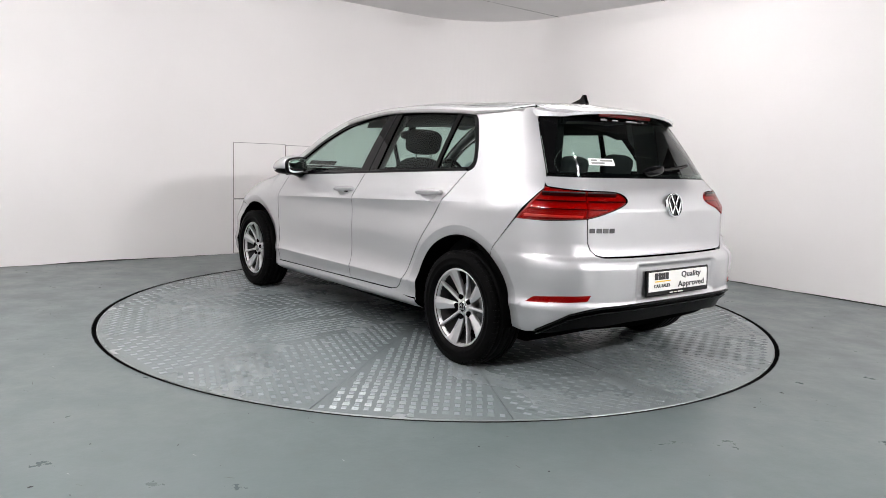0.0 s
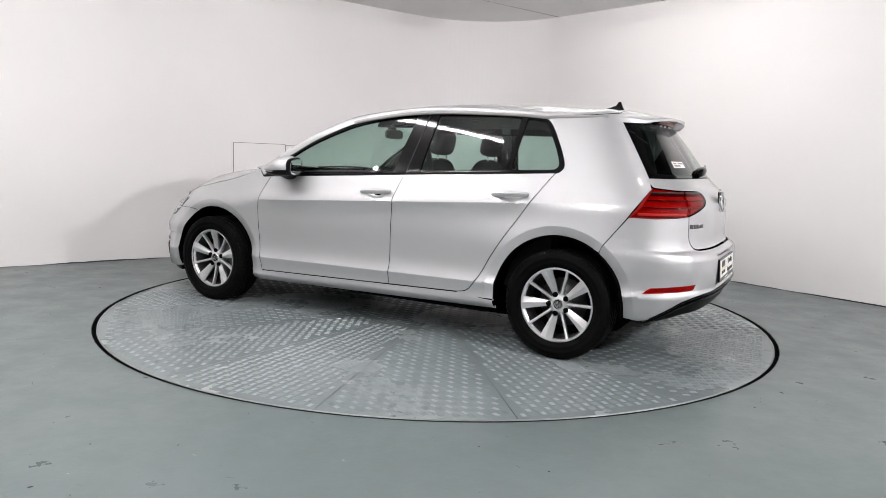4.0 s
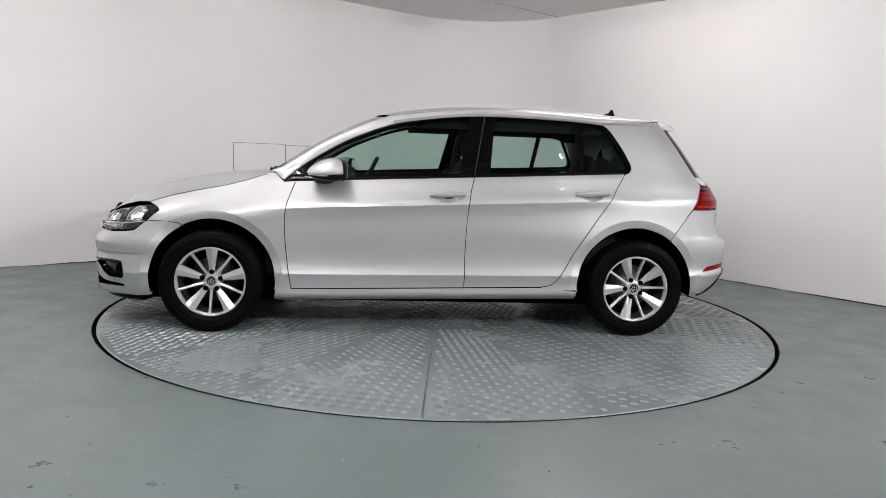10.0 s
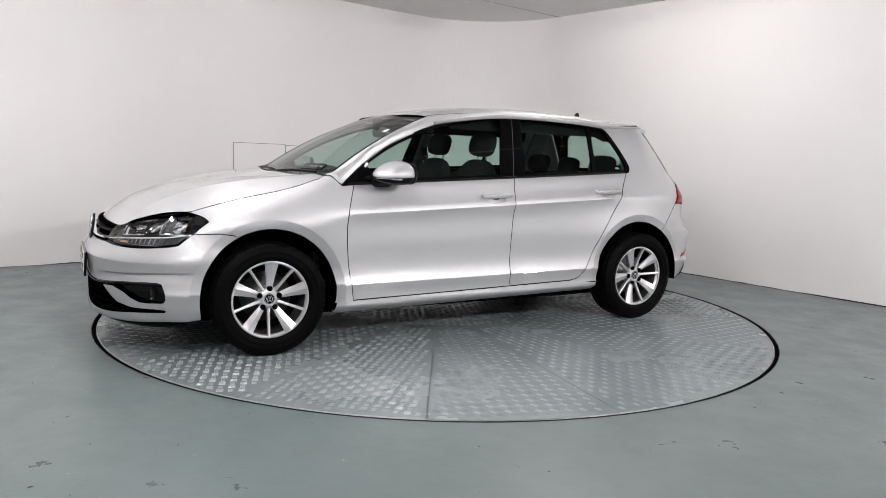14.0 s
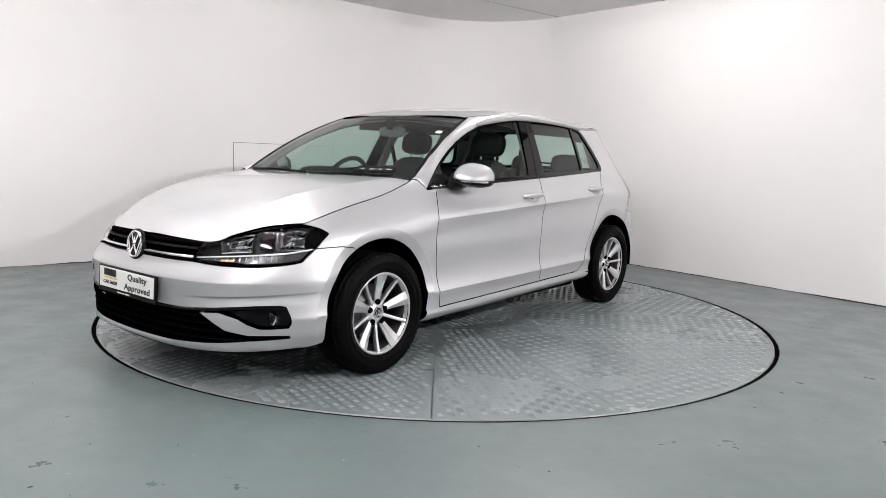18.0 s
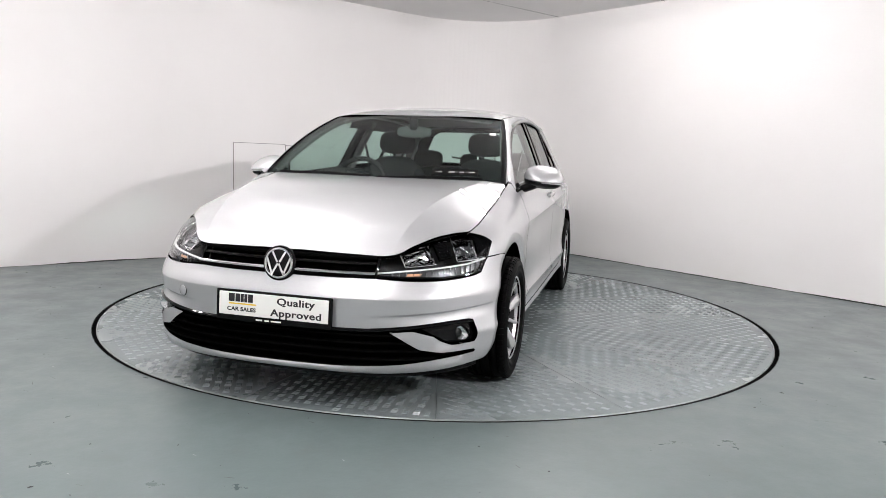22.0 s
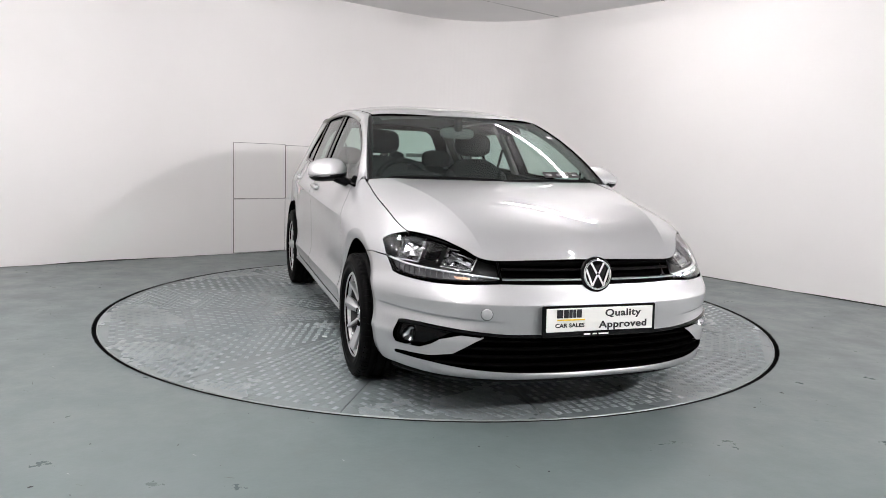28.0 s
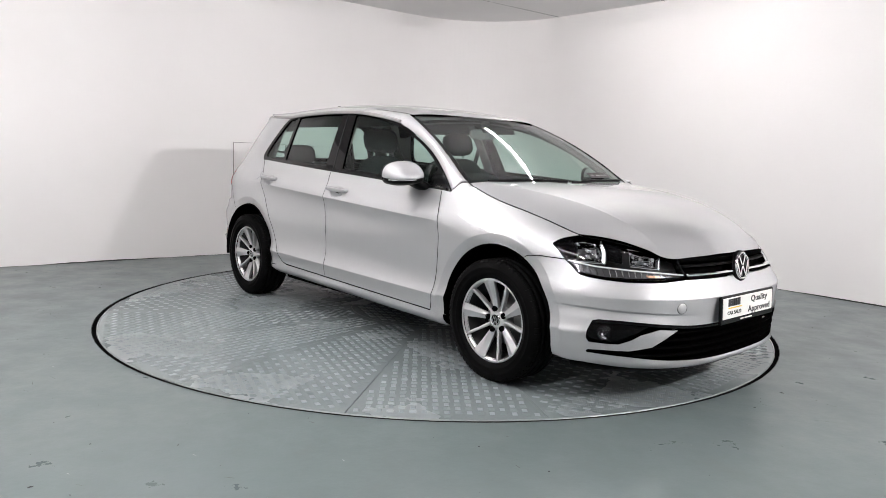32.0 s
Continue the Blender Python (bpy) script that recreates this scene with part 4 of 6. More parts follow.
hood_crease = [(x, sgn * (float(crease_y(x)) + d)) for x in np.arange(1.06, 2.0, 0.016) for sgn in (1, -1) for d in (-0.014, -0.0015, 0.0015, 0.014)]
part("bonnet", panel("bonnet", [half + [(x, -y) for x, y in reversed(half[1:-1])]], hood, PAINT, 0.024, gap=0.001, lip=0.012, extra=hood_crease), car)
# scuttle panel under the wipers
part("scuttle", panel("scuttle", [[(1.10, -0.70), (1.10, 0.70), (0.93, 0.72), (0.93, -0.72)]], lambda x, y: hood(np.minimum(x, 1.06), y) - np.array((0, 0, 0.022)), PLASTIC, 0.05, gap=0, lip=0.0), car, "black plastic scuttle below the windscreen")
part("roof", panel("roof", [bend([(0.361, 0.0), (0.351, 0.2), (0.321, 0.40), (0.278, 0.554)], 6) + [(x, float(roof_y(x))) for x in np.linspace(0.24, -1.48, 26)] + [(-1.497, 0.505), (-1.497, 0.0)]
                            + [(-1.497, -0.505)] + [(x, -float(roof_y(x))) for x in np.linspace(-1.48, 0.24, 26)] + bend([(0.278, -0.554), (0.321, -0.40), (0.351, -0.2), (0.361, 0.0)], 6)[:-1]], roof, PAINT, 0.035, gap=0.002, lip=0.012), car)
part("headlining", panel("headlining", [[(0.325, -0.50), (0.325, 0.50), (-1.48, 0.49), (-1.48, -0.49)]], lambda x, y: roof(x, y) - np.array((0, 0, 0.030)), LINING, 0.08, gap=0, lip=0.0), car, "pale grey fabric headlining")
part("windscreen", panel("windscreen", [[(-0.975, 0.0), (0.975, 0.0), (0.975, 0.985), (-0.975, 0.985)]], screen, GLASS, 0.05, scale=(0.64, 0.85), gap=0, lip=0.0, lift=-0.002), car, "clear green-tinted windscreen")
part("windscreen_frit", panel("windscreen_frit", [[(-1.0, -0.01), (1.0, -0.01), (1.0, 0.992), (-1.0, 0.992)], [(-0.965, 0.045), (0.965, 0.045), (0.965, 0.987), (0.16, 0.987), (0.13, 0.935), (-0.13, 0.935), (-0.16, 0.987), (-0.965, 0.987)]],
                              screen, TRIM, 0.05, scale=(0.64, 0.85), gap=0, lip=0.0, lift=-0.005), car, "black printed border of the windscreen")

# front bumper with its air intakes
HEADLAMP = [bend([(0.765, 0.590), (0.70, 0.584), (0.632, 0.581), (0.508, 0.580), (0.43, 0.584), (0.345, 0.592), (0.303, 0.600)], 4)
            + bend([(0.303, 0.600), (0.274, 0.650), (0.259, 0.690), (0.257, 0.716)], 4)[1:] + bend([(0.258, 0.718), (0.30, 0.738), (0.355, 0.750), (0.413, 0.757), (0.532, 0.733), (0.61, 0.711), (0.658, 0.694), (0.705, 0.676), (0.741, 0.667)], 4)]
INTAKE = [(1.0, 0.380), (0.80, 0.382), (0.65, 0.394), (0.565, 0.401), (0.45, 0.408), (0.36, 0.408), (0.338, 0.402), (0.327, 0.36), (0.324, 0.322), (0.334, 0.304), (0.40, 0.3015), (0.40, 0.2725), (0.330, 0.269), (0.322, 0.262), (0.326, 0.255), (0.50, 0.246), (0.68, 0.229), (0.86, 0.218), (1.0, 0.215)]
BLADE = [[(0.716, 0.366), (0.66, 0.328), (0.60, 0.293), (0.50, 0.274), (0.393, 0.2722), (0.393, 0.3015), (0.454, 0.303), (0.51, 0.324), (0.551, 0.348), (0.63, 0.372)]]
nose_arch = [(on_nose(x, z), z) for x, z in arch_arc(0, 62, -6, 16)]
BUMP_HALF = [(1.0, 0.582), (0.90, 0.582), (0.775, 0.584)] + [(s, z - 0.004) for s, z in bend([(0.765, 0.588), (0.70, 0.583), (0.632, 0.579), (0.508, 0.578), (0.43, 0.582), (0.345, 0.590), (0.299, 0.600)], 4)] + \
    [(on_nose(x, z), z) for x, z in ((1.704, 0.645), (1.690, 0.6535), (1.64, 0.6550), (1.57, 0.6575), (1.50, 0.6485))] + nose_arch + [(on_nose(1.664, 0.213), 0.213), (0.24, 0.204), (0.30, 0.205), (0.5, 0.196), (0.8, 0.190), (1.0, 0.190)]
# close rows along the bumper's two creases
nose_creases = [(s, 0.440 + 0.045 * (0.75 - min(s, 2 - s)) - d) for s in np.arange(0.14, 1.87, 0.02) for d in (-0.008, -0.001, 0.003, 0.007, 0.011, 0.025, 0.042)] \
    + [(s, z) for s in np.arange(0.30, 1.71, 0.02) for z in (0.495, 0.503, 0.509, 0.516, 0.526)]
bumper = part("front_bumper", panel("front_bumper", [mirrored(BUMP_HALF), mirrored(INTAKE)], nose, PAINT, 0.022, gap=0.0004, lip=0.016, extra=lip_rows(on_nose, 0) + nose_creases), car)


def nose_in(depth):
    def surf(s, z):
        p = nose(s, z)
        return p - np.stack([np.full(np.shape(p)[:-1], depth), depth * 0.6 * np.sign(p[..., 1]) * np.minimum(1, np.abs(p[..., 1]) / 0.3), 0 * p[..., 0]], -1)
    return surf


ring_in = np.array(mirrored(INTAKE))
dense_ring = dense(ring_in, 0.02)
sv, zv = dense_ring[:, 0], dense_ring[:, 1]
rims = [nose_in(d)(sv, zv) for d in (0.003, 0.022, 0.06)]
m = len(dense_ring)
part("intake_wall", raw_mesh("intake_wall", [tuple(p) for r in rims for p in r], [(a * m + i, a * m + (i + 1) % m, (a + 1) * m + (i + 1) % m, (a + 1) * m + i) for a in range(2) for i in range(m)], MATT_BLACK, smooth=False),
     bumper, "black inner edge of the air intake")
part("lower_grille", panel("lower_grille", [mirrored(INTAKE)], nose_in(0.045), MATT_BLACK, 0.04, gap=-0.002, lip=0.0), bumper, "black lower grille insert")
for z, lo, w in ((0.352, 0.70, 0.022), (0.318, 0.64, 0.020), (0.284, 0.59, 0.020), (0.250, 0.52, 0.018)):
    line = [tuple(np.ravel(nose_in(0.014)(s, z))) for s in np.linspace(lo, 2 - lo, 60)]
    part("grille_slat", rail("grille_slat", line, 0.030, w * 0.45, MATT_BLACK), bumper)
band = [tuple(np.ravel(nose_in(0.004)(s, np.interp(min(s, 2 - s), [0.345, 0.45, 0.565, 0.65, 0.8, 1.0], [0.396, 0.399, 0.393, 0.386, 0.374, 0.371])))) for s in np.linspace(0.345, 1.655, 90)]
part("grille_band", rail("grille_band", band, 0.02, 0.016, TRIM), bumper, "gloss black band above the intake")
for side in (1, -1):
    part("bumper_blade", panel("bumper_blade", BLADE, nose, PAINT, 0.018, gap=0.0, lip=0.02, lift=0.002, side=side), bumper, "silver blade between fog lamp and grille")
    fog_back = [[(0.345, 0.388), (0.60, 0.384), (0.545, 0.350), (0.455, 0.308), (0.33, 0.308)]]
    part("fog_surround", panel("fog_surround", fog_back, nose_in(0.022), TRIM, 0.04, gap=0, lip=0.0, side=side), bumper, "gloss black fog lamp housing")
    fp = np.ravel(nose_in(0.016)(0.405, 0.347))
    turn = Matrix.Translation((fp[0], side * fp[1], fp[2])) @ Matrix.Rotation(radians(18 * side), 4, "Z")
    fog = part("fog_lamp", lathe("fog_lamp", [(0.0, 0.012), (0.020, 0.010), (0.032, 0.004), (0.036, -0.004), (0.030, -0.02)], LENS, 32), bumper, "round fog lamp lens", turn @ Matrix.Rotation(radians(-90), 4, "Z"))
    part("fog_reflector", lathe("fog_reflector", [(0.0, -0.014), (0.016, -0.010), (0.030, 0.0)], CHROME, 32), fog, "bright fog lamp reflector")
# towing eye cap
tp = np.ravel(nose(0.715, 0.466))
cap_at = Matrix.Translation((tp[0] + 0.001, -tp[1], tp[2])) @ Matrix.Rotation(radians(-90 - 22), 4, "Z")
part("towing_cap", lathe("towing_cap", [(0.0, 0.0035), (0.020, 0.003), (0.0232, 0.001), (0.0236, -0.003)], PAINT, 32), bumper, "round silver towing eye cap", cap_at)
part("towing_cap_seam", lathe("towing_cap_seam", [(0.0236, 0.0012), (0.0252, 0.0014), (0.0256, -0.002)], RUBBER, 32), bumper, "", cap_at)
under = [tuple(np.ravel(nose_in(0.05)(s, 0.180))) for s in np.linspace(0.28, 1.72, 60)]
part("chin_spoiler", rail("chin_spoiler", under, 0.10, 0.03, PLASTIC), bumper, "black plastic chin spoiler")

# windscreen labels: a dark strip with a line of print, and a small white disc holder
def screen_label(name, u0, u1, v0, v1, mat, owner, label=""):
    return part(name, panel(name, [[(u0, v0), (u1, v0), (u1, v1), (u0, v1)]], screen, mat, 0.05, scale=(0.64, 0.85), gap=0, lip=0.0, lift=0.0015), owner, label)


strip_label = screen_label("screen_label", 0.44, 0.80, 0.085, 0.150, TRIM, car, "dark windscreen label with white print")
for u0, u1 in ((0.47, 0.52), (0.57, 0.64), (0.655, 0.69), (0.705, 0.775)):
    screen_label("print_bar", u0, u1, 0.110, 0.124, PRINT, strip_label)
screen_label("corner_label", 0.86, 0.92, 0.64, 0.685, PAPER, car, "small white label on the windscreen")

# upper grille between the lamps
GRILLE_HALF = [(1.0, 0.676), (0.90, 0.674), (0.80, 0.672), (0.742, 0.667), (0.766, 0.592), (0.85, 0.586), (1.0, 0.585)]
grille = part("radiator_grille", panel("radiator_grille", [mirrored(GRILLE_HALF)], nose_in(0.035), MATT_BLACK, 0.04, gap=-0.006, lip=0.0), car, "black radiator grille with a chrome strip")
for z, mat, h, d, lab in ((0.664, MATT_BLACK, 0.016, 0.008, ""), (0.640, PLASTIC, 0.009, 0.012, ""), (0.606, CHROME, 0.012, -0.001, "chrome strip across the grille"), (0.593, MATT_BLACK, 0.014, 0.008, "")):
    lo = np.interp(z, [0.59, 0.667], [0.766, 0.745])
    line = [tuple(np.ravel(nose_in(d)(s, z))) for s in np.linspace(lo, 2 - lo, 50)]
    part("chrome_strip" if lab else "grille_slat", rail("slat", line, 0.03, h, mat), grille, lab)


def badge(parent, at, r, name, ground=1.12):
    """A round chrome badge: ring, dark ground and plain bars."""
    b = part(name, lathe(name, [(0.0, 0.002), (r * (ground - 0.1), 0.002), (r * ground, -0.001), (r * (ground + 0.02), -0.012)], TRIM, 48), parent, "round chrome badge on a black ground", at)
    part("badge_ring", lathe("badge_ring", [(r * 0.84, 0.002), (r * 0.87, 0.008), (r * 0.95, 0.009), (r * 0.99, 0.004), (r, -0.006)], CHROME, 48), b)
    w = r * 0.13
    for sgn in (1, -1):
        for (x0, z0), (x1, z1) in (((0.44, 0.70), (0.10, 0.10)), ((0.80, 0.30), (0.40, -0.70)), ((0.40, -0.70), (0.06, -0.08))):
            d = Vector(((x1 - x0), 0, (z1 - z0))).normalized()
            nrm = Vector((d.z, 0, -d.x)) * w / 2
            a, c = Vector((sgn * x0 * r, 0, z0 * r)), Vector((sgn * x1 * r, 0, z1 * r))
            nrm = Vector((sgn * nrm.x, 0, nrm.z))
            dd = Vector((sgn * d.x, 0, d.z)) * r * 0.05
            pts = [a + nrm - dd, a - nrm - dd, c - nrm + dd, c + nrm + dd]
            part("badge_bar", prism("badge_bar", [(p.x, p.z) for p in pts], 0.007, CHROME), b)
    return b


badge(grille, Matrix.Translation((2.128, 0, 0.626)) @ Matrix.Rotation(radians(-90), 4, "Z") @ Matrix.Rotation(radians(8), 4, "X"), 0.066, "front_badge")

# headlamps
for side in (1, -1):
    lamp = part("headlamp", panel("headlamp", HEADLAMP, nose, LENS, 0.022, gap=0.002, lip=0.0, side=side), car, "clear halogen headlamp with black inner housing")
    part("lamp_housing", panel("lamp_housing", HEADLAMP, nose_in(0.075), LAMP_DARK, 0.03, gap=0.0, lip=0.0, side=side), lamp, "dark headlamp housing")
    rim_loop = [HEADLAMP[0], [(s, z) for s, z in (np.array(HEADLAMP[0]) - np.array([(0.52, 0.665)])) * (0.95, 0.90) + np.array([(0.52, 0.665)])]]
    part("lamp_bezel", panel("lamp_bezel", rim_loop, nose_in(0.004), TRIM, 0.03, gap=0.002, lip=0.03, side=side), lamp, "black headlamp border")
    strip = [tuple(np.ravel(nose_in(0.010)(s, np.interp(s, [0.274, 0.372, 0.474, 0.637, 0.758], [0.652, 0.635, 0.627, 0.615, 0.603])))) for s in np.linspace(0.280, 0.752, 30)]
    part("lamp_strip", rail("lamp_strip", strip, 0.012, 0.006, GUIDE, side=side), lamp, "bright strip across the headlamp")
    low = [[(0.29, 0.641), (0.372, 0.629), (0.474, 0.621), (0.637, 0.609), (0.745, 0.600), (0.745, 0.594), (0.5, 0.588), (0.40, 0.592), (0.300, 0.614)]]
    part("lamp_reflector", panel("lamp_reflector", low, nose_in(0.018), LAMP_GREY, 0.02, gap=0.0, lip=0.0, side=side), lamp, "ribbed grey lower reflector")
    for s in np.linspace(0.33, 0.70, 15):
        zt = np.interp(s, [0.274, 0.372, 0.474, 0.637, 0.758], [0.652, 0.635, 0.627, 0.615, 0.603]) - 0.006
        line = [tuple(np.ravel(nose_in(0.014)(s, zz))) for zz in (zt, (zt + 0.592) / 2, 0.594)]
        part("lamp_rib", rail("lamp_rib", line, 0.004, 0.005, REFLECTOR if s > 0.42 else LAMP_DARK, up=(1, 0, 0), side=side), lamp)
    part("indicator", panel("indicator", [[(0.585, 0.604), (0.645, 0.602), (0.650, 0.593), (0.595, 0.594)]], nose_in(0.012), AMBER, 0.02, gap=0.0, lip=0.0, side=side), lamp, "amber indicator")
    # two angular chrome reflectors, stepped towards the bulb
    for quad in ([(0.470, 0.736), (0.375, 0.744), (0.318, 0.650), (0.428, 0.645)], [(0.668, 0.688), (0.556, 0.708), (0.528, 0.638), (0.648, 0.627)]):
        loop = dense(np.array(quad), 0.03)
        mid = loop.mean(0)
        rings = [nose_in(d)(*((mid + (loop - mid) * k).T)) for k, d in ((1.0, 0.022), (0.90, 0.030), (0.72, 0.062), (0.30, 0.072), (0.05, 0.073))]
        m = len(loop)
        vs = [(x, side * y, z) for r in rings for x, y, z in r]
        fs = [(i * m + j, i * m + (j + 1) % m, (i + 1) * m + (j + 1) % m, (i + 1) * m + j) for i in range(4) for j in range(m)]
        bowl = part("lamp_bowl", raw_mesh("lamp_bowl", vs, fs, LAMP_BRIGHT, smooth=False), lamp, "angular chrome headlamp reflector")
        c = np.ravel(nose_in(0.050)(*mid))
        part("lamp_bulb", pillow("lamp_bulb", (0.030, 0.018, 0.018), REFLECTOR, Matrix.Translation((c[0], side * c[1], c[2])), 2.2, 14, 10), lamp, "headlamp bulb shield")
        for a, b in ((2, 3), (3, 0)):
            ends = np.array([quad[a], quad[b]])
            line = [tuple(np.ravel(nose_in(0.014)(*(ends[0] + (ends[1] - ends[0]) * t)))) for t in np.linspace(0, 1, 6)]
            part("lamp_trim", rail("lamp_trim", line, 0.006, 0.009, CHROME, up=(1, 0, 0), side=side), lamp)
    tip = [[(0.278, 0.645), (0.263, 0.690), (0.262, 0.715), (0.300, 0.734), (0.350, 0.746), (0.365, 0.748), (0.312, 0.648)]]
    part("lamp_trim", panel("lamp_trim", tip, nose_in(0.014), TRIM, 0.02, gap=0.0, lip=0.012, side=side), lamp, "gloss black outer corner of the headlamp")
    shade = [[(0.538, 0.718), (0.486, 0.728), (0.450, 0.662), (0.505, 0.650)]]
    part("lamp_trim", panel("lamp_trim", shade, nose_in(0.030), TRIM, 0.02, gap=0.0, lip=0.012, side=side), lamp, "gloss dark divider in the headlamp")


# ---- rear end ----
def plate_dip(s, z):
    """The number plate's recess in the rear bumper, as depth."""
    y = np.abs(tail_base(s, z)[..., 1])
    return 0.028 * (1 - ramp(0.305, 0.345, y)) * ramp(0.425, 0.445, z) * (1 - ramp(0.585, 0.615, z))


tail_base = tail


def tail_bump(s, z):
    """The bumper's ledge stands out below the lamps, and the plate sits in a dip."""
    p = tail_base(s, z)
    z = np.broadcast_to(z, p.shape[:-1])
    ss = np.minimum(np.broadcast_to(s, z.shape), 2 - np.broadcast_to(s, z.shape))
    out = 0.016 * ramp(0.706, 0.690, z) * (1 - ramp(0.54, 0.64, ss)) * ramp(0.13, 0.27, ss) * ramp(0.40, 0.55, z)
    lip = 0.012 * ramp(0.425, 0.405, z) * ramp(0.2, 0.3, ss)
    d = np.stack([-1.0 * np.sin(ss * math.pi / 2), np.sign(p[..., 1]) * np.cos(ss * math.pi / 2), 0 * z], -1)
    return p + d * (out + lip)[..., None] + np.stack([plate_dip(s, z), 0 * z, 0 * z], -1)


TAIL_LAMP = bend([(0.232, 0.813), (0.31, 0.896), (0.383, 0.965)], 5) + bend([(0.387, 0.968), (0.50, 0.958), (0.625, 0.952), (0.735, 0.950), (0.795, 0.946), (0.826, 0.934), (0.840, 0.914), (0.826, 0.896), (0.774, 0.873), (0.70, 0.846), (0.618, 0.825)], 4)[1:] \
    + [(0.50, 0.819), (0.373, 0.814)]
TAIL_LAMP = np.array(TAIL_LAMP)
outer = [tuple(q) for q in bend([(0.232, 0.813), (0.31, 0.896), (0.383, 0.965)], 5)] + [(0.45, 0.962), (0.624, 0.954), (0.624, 0.825), (0.50, 0.819), (0.373, 0.814)]
inner_lamp = [(0.627, 0.954)] + bend([(0.64, 0.954), (0.735, 0.950), (0.795, 0.946), (0.826, 0.934), (0.840, 0.914), (0.826, 0.896), (0.774, 0.873), (0.70, 0.846), (0.627, 0.826)], 4)

HATCH_HALF = [(1.0, 1.020), (0.80, 1.019), (0.60, 1.018), (0.42, 1.019), (0.375, 1.014), (0.392, 0.974)] + bend([(0.40, 0.970), (0.50, 0.962), (0.625, 0.956), (0.735, 0.954), (0.797, 0.950), (0.831, 0.937), (0.845, 0.914), (0.830, 0.893), (0.776, 0.869), (0.70, 0.842), (0.626, 0.822)], 4) \
    + [(0.628, 0.77), (0.632, 0.713), (0.649, 0.678), (0.678, 0.652), (0.715, 0.643), (0.85, 0.641), (1.0, 0.640)]
tailgate = part("tailgate", panel("tailgate", [mirrored(HATCH_HALF)], tail, PAINT, 0.02, gap=0.0015, lip=0.014), car)
tail_arch = [(on_tail(x, z), z) for x, z in arch_arc(1, 128, 187, 16)]
REAR_BUMP = [(1.0, 0.635), (0.85, 0.636), (0.715, 0.637), (0.676, 0.648), (0.647, 0.675), (0.630, 0.713), (0.626, 0.77), (0.623, 0.820), (0.50, 0.8135), (0.373, 0.8085)] + [(on_tail(x, z), z) for x, z in ((-1.668, 0.812), (-1.634, 0.767), (-1.601, 0.7245), (-1.546, 0.6515), (-1.532, 0.622))] + tail_arch \
    + [(on_tail(-1.672, 0.274), 0.274), (0.30, 0.266), (0.345, 0.272), (0.42, 0.315), (0.526, 0.372), (0.62, 0.396), (0.701, 0.408), (0.85, 0.414), (1.0, 0.416)]
rear_bumper = part("rear_bumper", panel("rear_bumper", [mirrored(REAR_BUMP)], tail_bump, PAINT, 0.018, gap=0.0004, lip=0.016, extra=lip_rows(on_tail, 1)), car)


def tail_in(depth, surf=None):
    surf = surf or tail

    def f(s, z):
        p = surf(s, z)
        return p + np.stack([np.full(np.shape(p)[:-1], depth), -depth * 0.6 * np.sign(p[..., 1]) * np.minimum(1, np.abs(p[..., 1]) / 0.3), 0 * p[..., 0]], -1)
    return f


DIFFUSER = [(1.0, 0.420), (0.85, 0.418), (0.701, 0.412), (0.62, 0.400), (0.526, 0.376), (0.42, 0.319), (0.345, 0.276), (0.33, 0.262), (0.42, 0.256), (0.55, 0.285), (0.62, 0.297), (0.74, 0.300), (0.85, 0.312), (1.0, 0.316)]
part("diffuser", panel("diffuser", [mirrored(DIFFUSER)], tail_in(0.018, tail_bump), PLASTIC, 0.03, gap=0, lip=0.05), rear_bumper, "black plastic rear diffuser")
for d, w, h, zs in ((0.004, 0.022, 0.010, -0.006), (0.010, 0.022, 0.008, -0.034)):
    edge = [tuple(np.ravel(tail_in(d, tail_bump)(s, zs + np.interp(min(s, 2 - s), [0.345, 0.42, 0.526, 0.62, 0.701, 0.85, 1.0], [0.276, 0.319, 0.376, 0.400, 0.412, 0.418, 0.420])))) for s in np.linspace(0.36, 1.64, 80)]
    part("diffuser_rib", rail("diffuser_rib", edge, w, h, TRIM), rear_bumper)
part("rear_valance", panel("rear_valance", [mirrored([(1.0, 0.62), (0.5, 0.70), (0.2, 0.70), (0.16, 0.5), (0.27, 0.28), (0.6, 0.27), (1.0, 0.27)])], tail_in(0.05), MATT_BLACK, 0.06, gap=0, lip=0.0), rear_bumper, "black inner bumper")

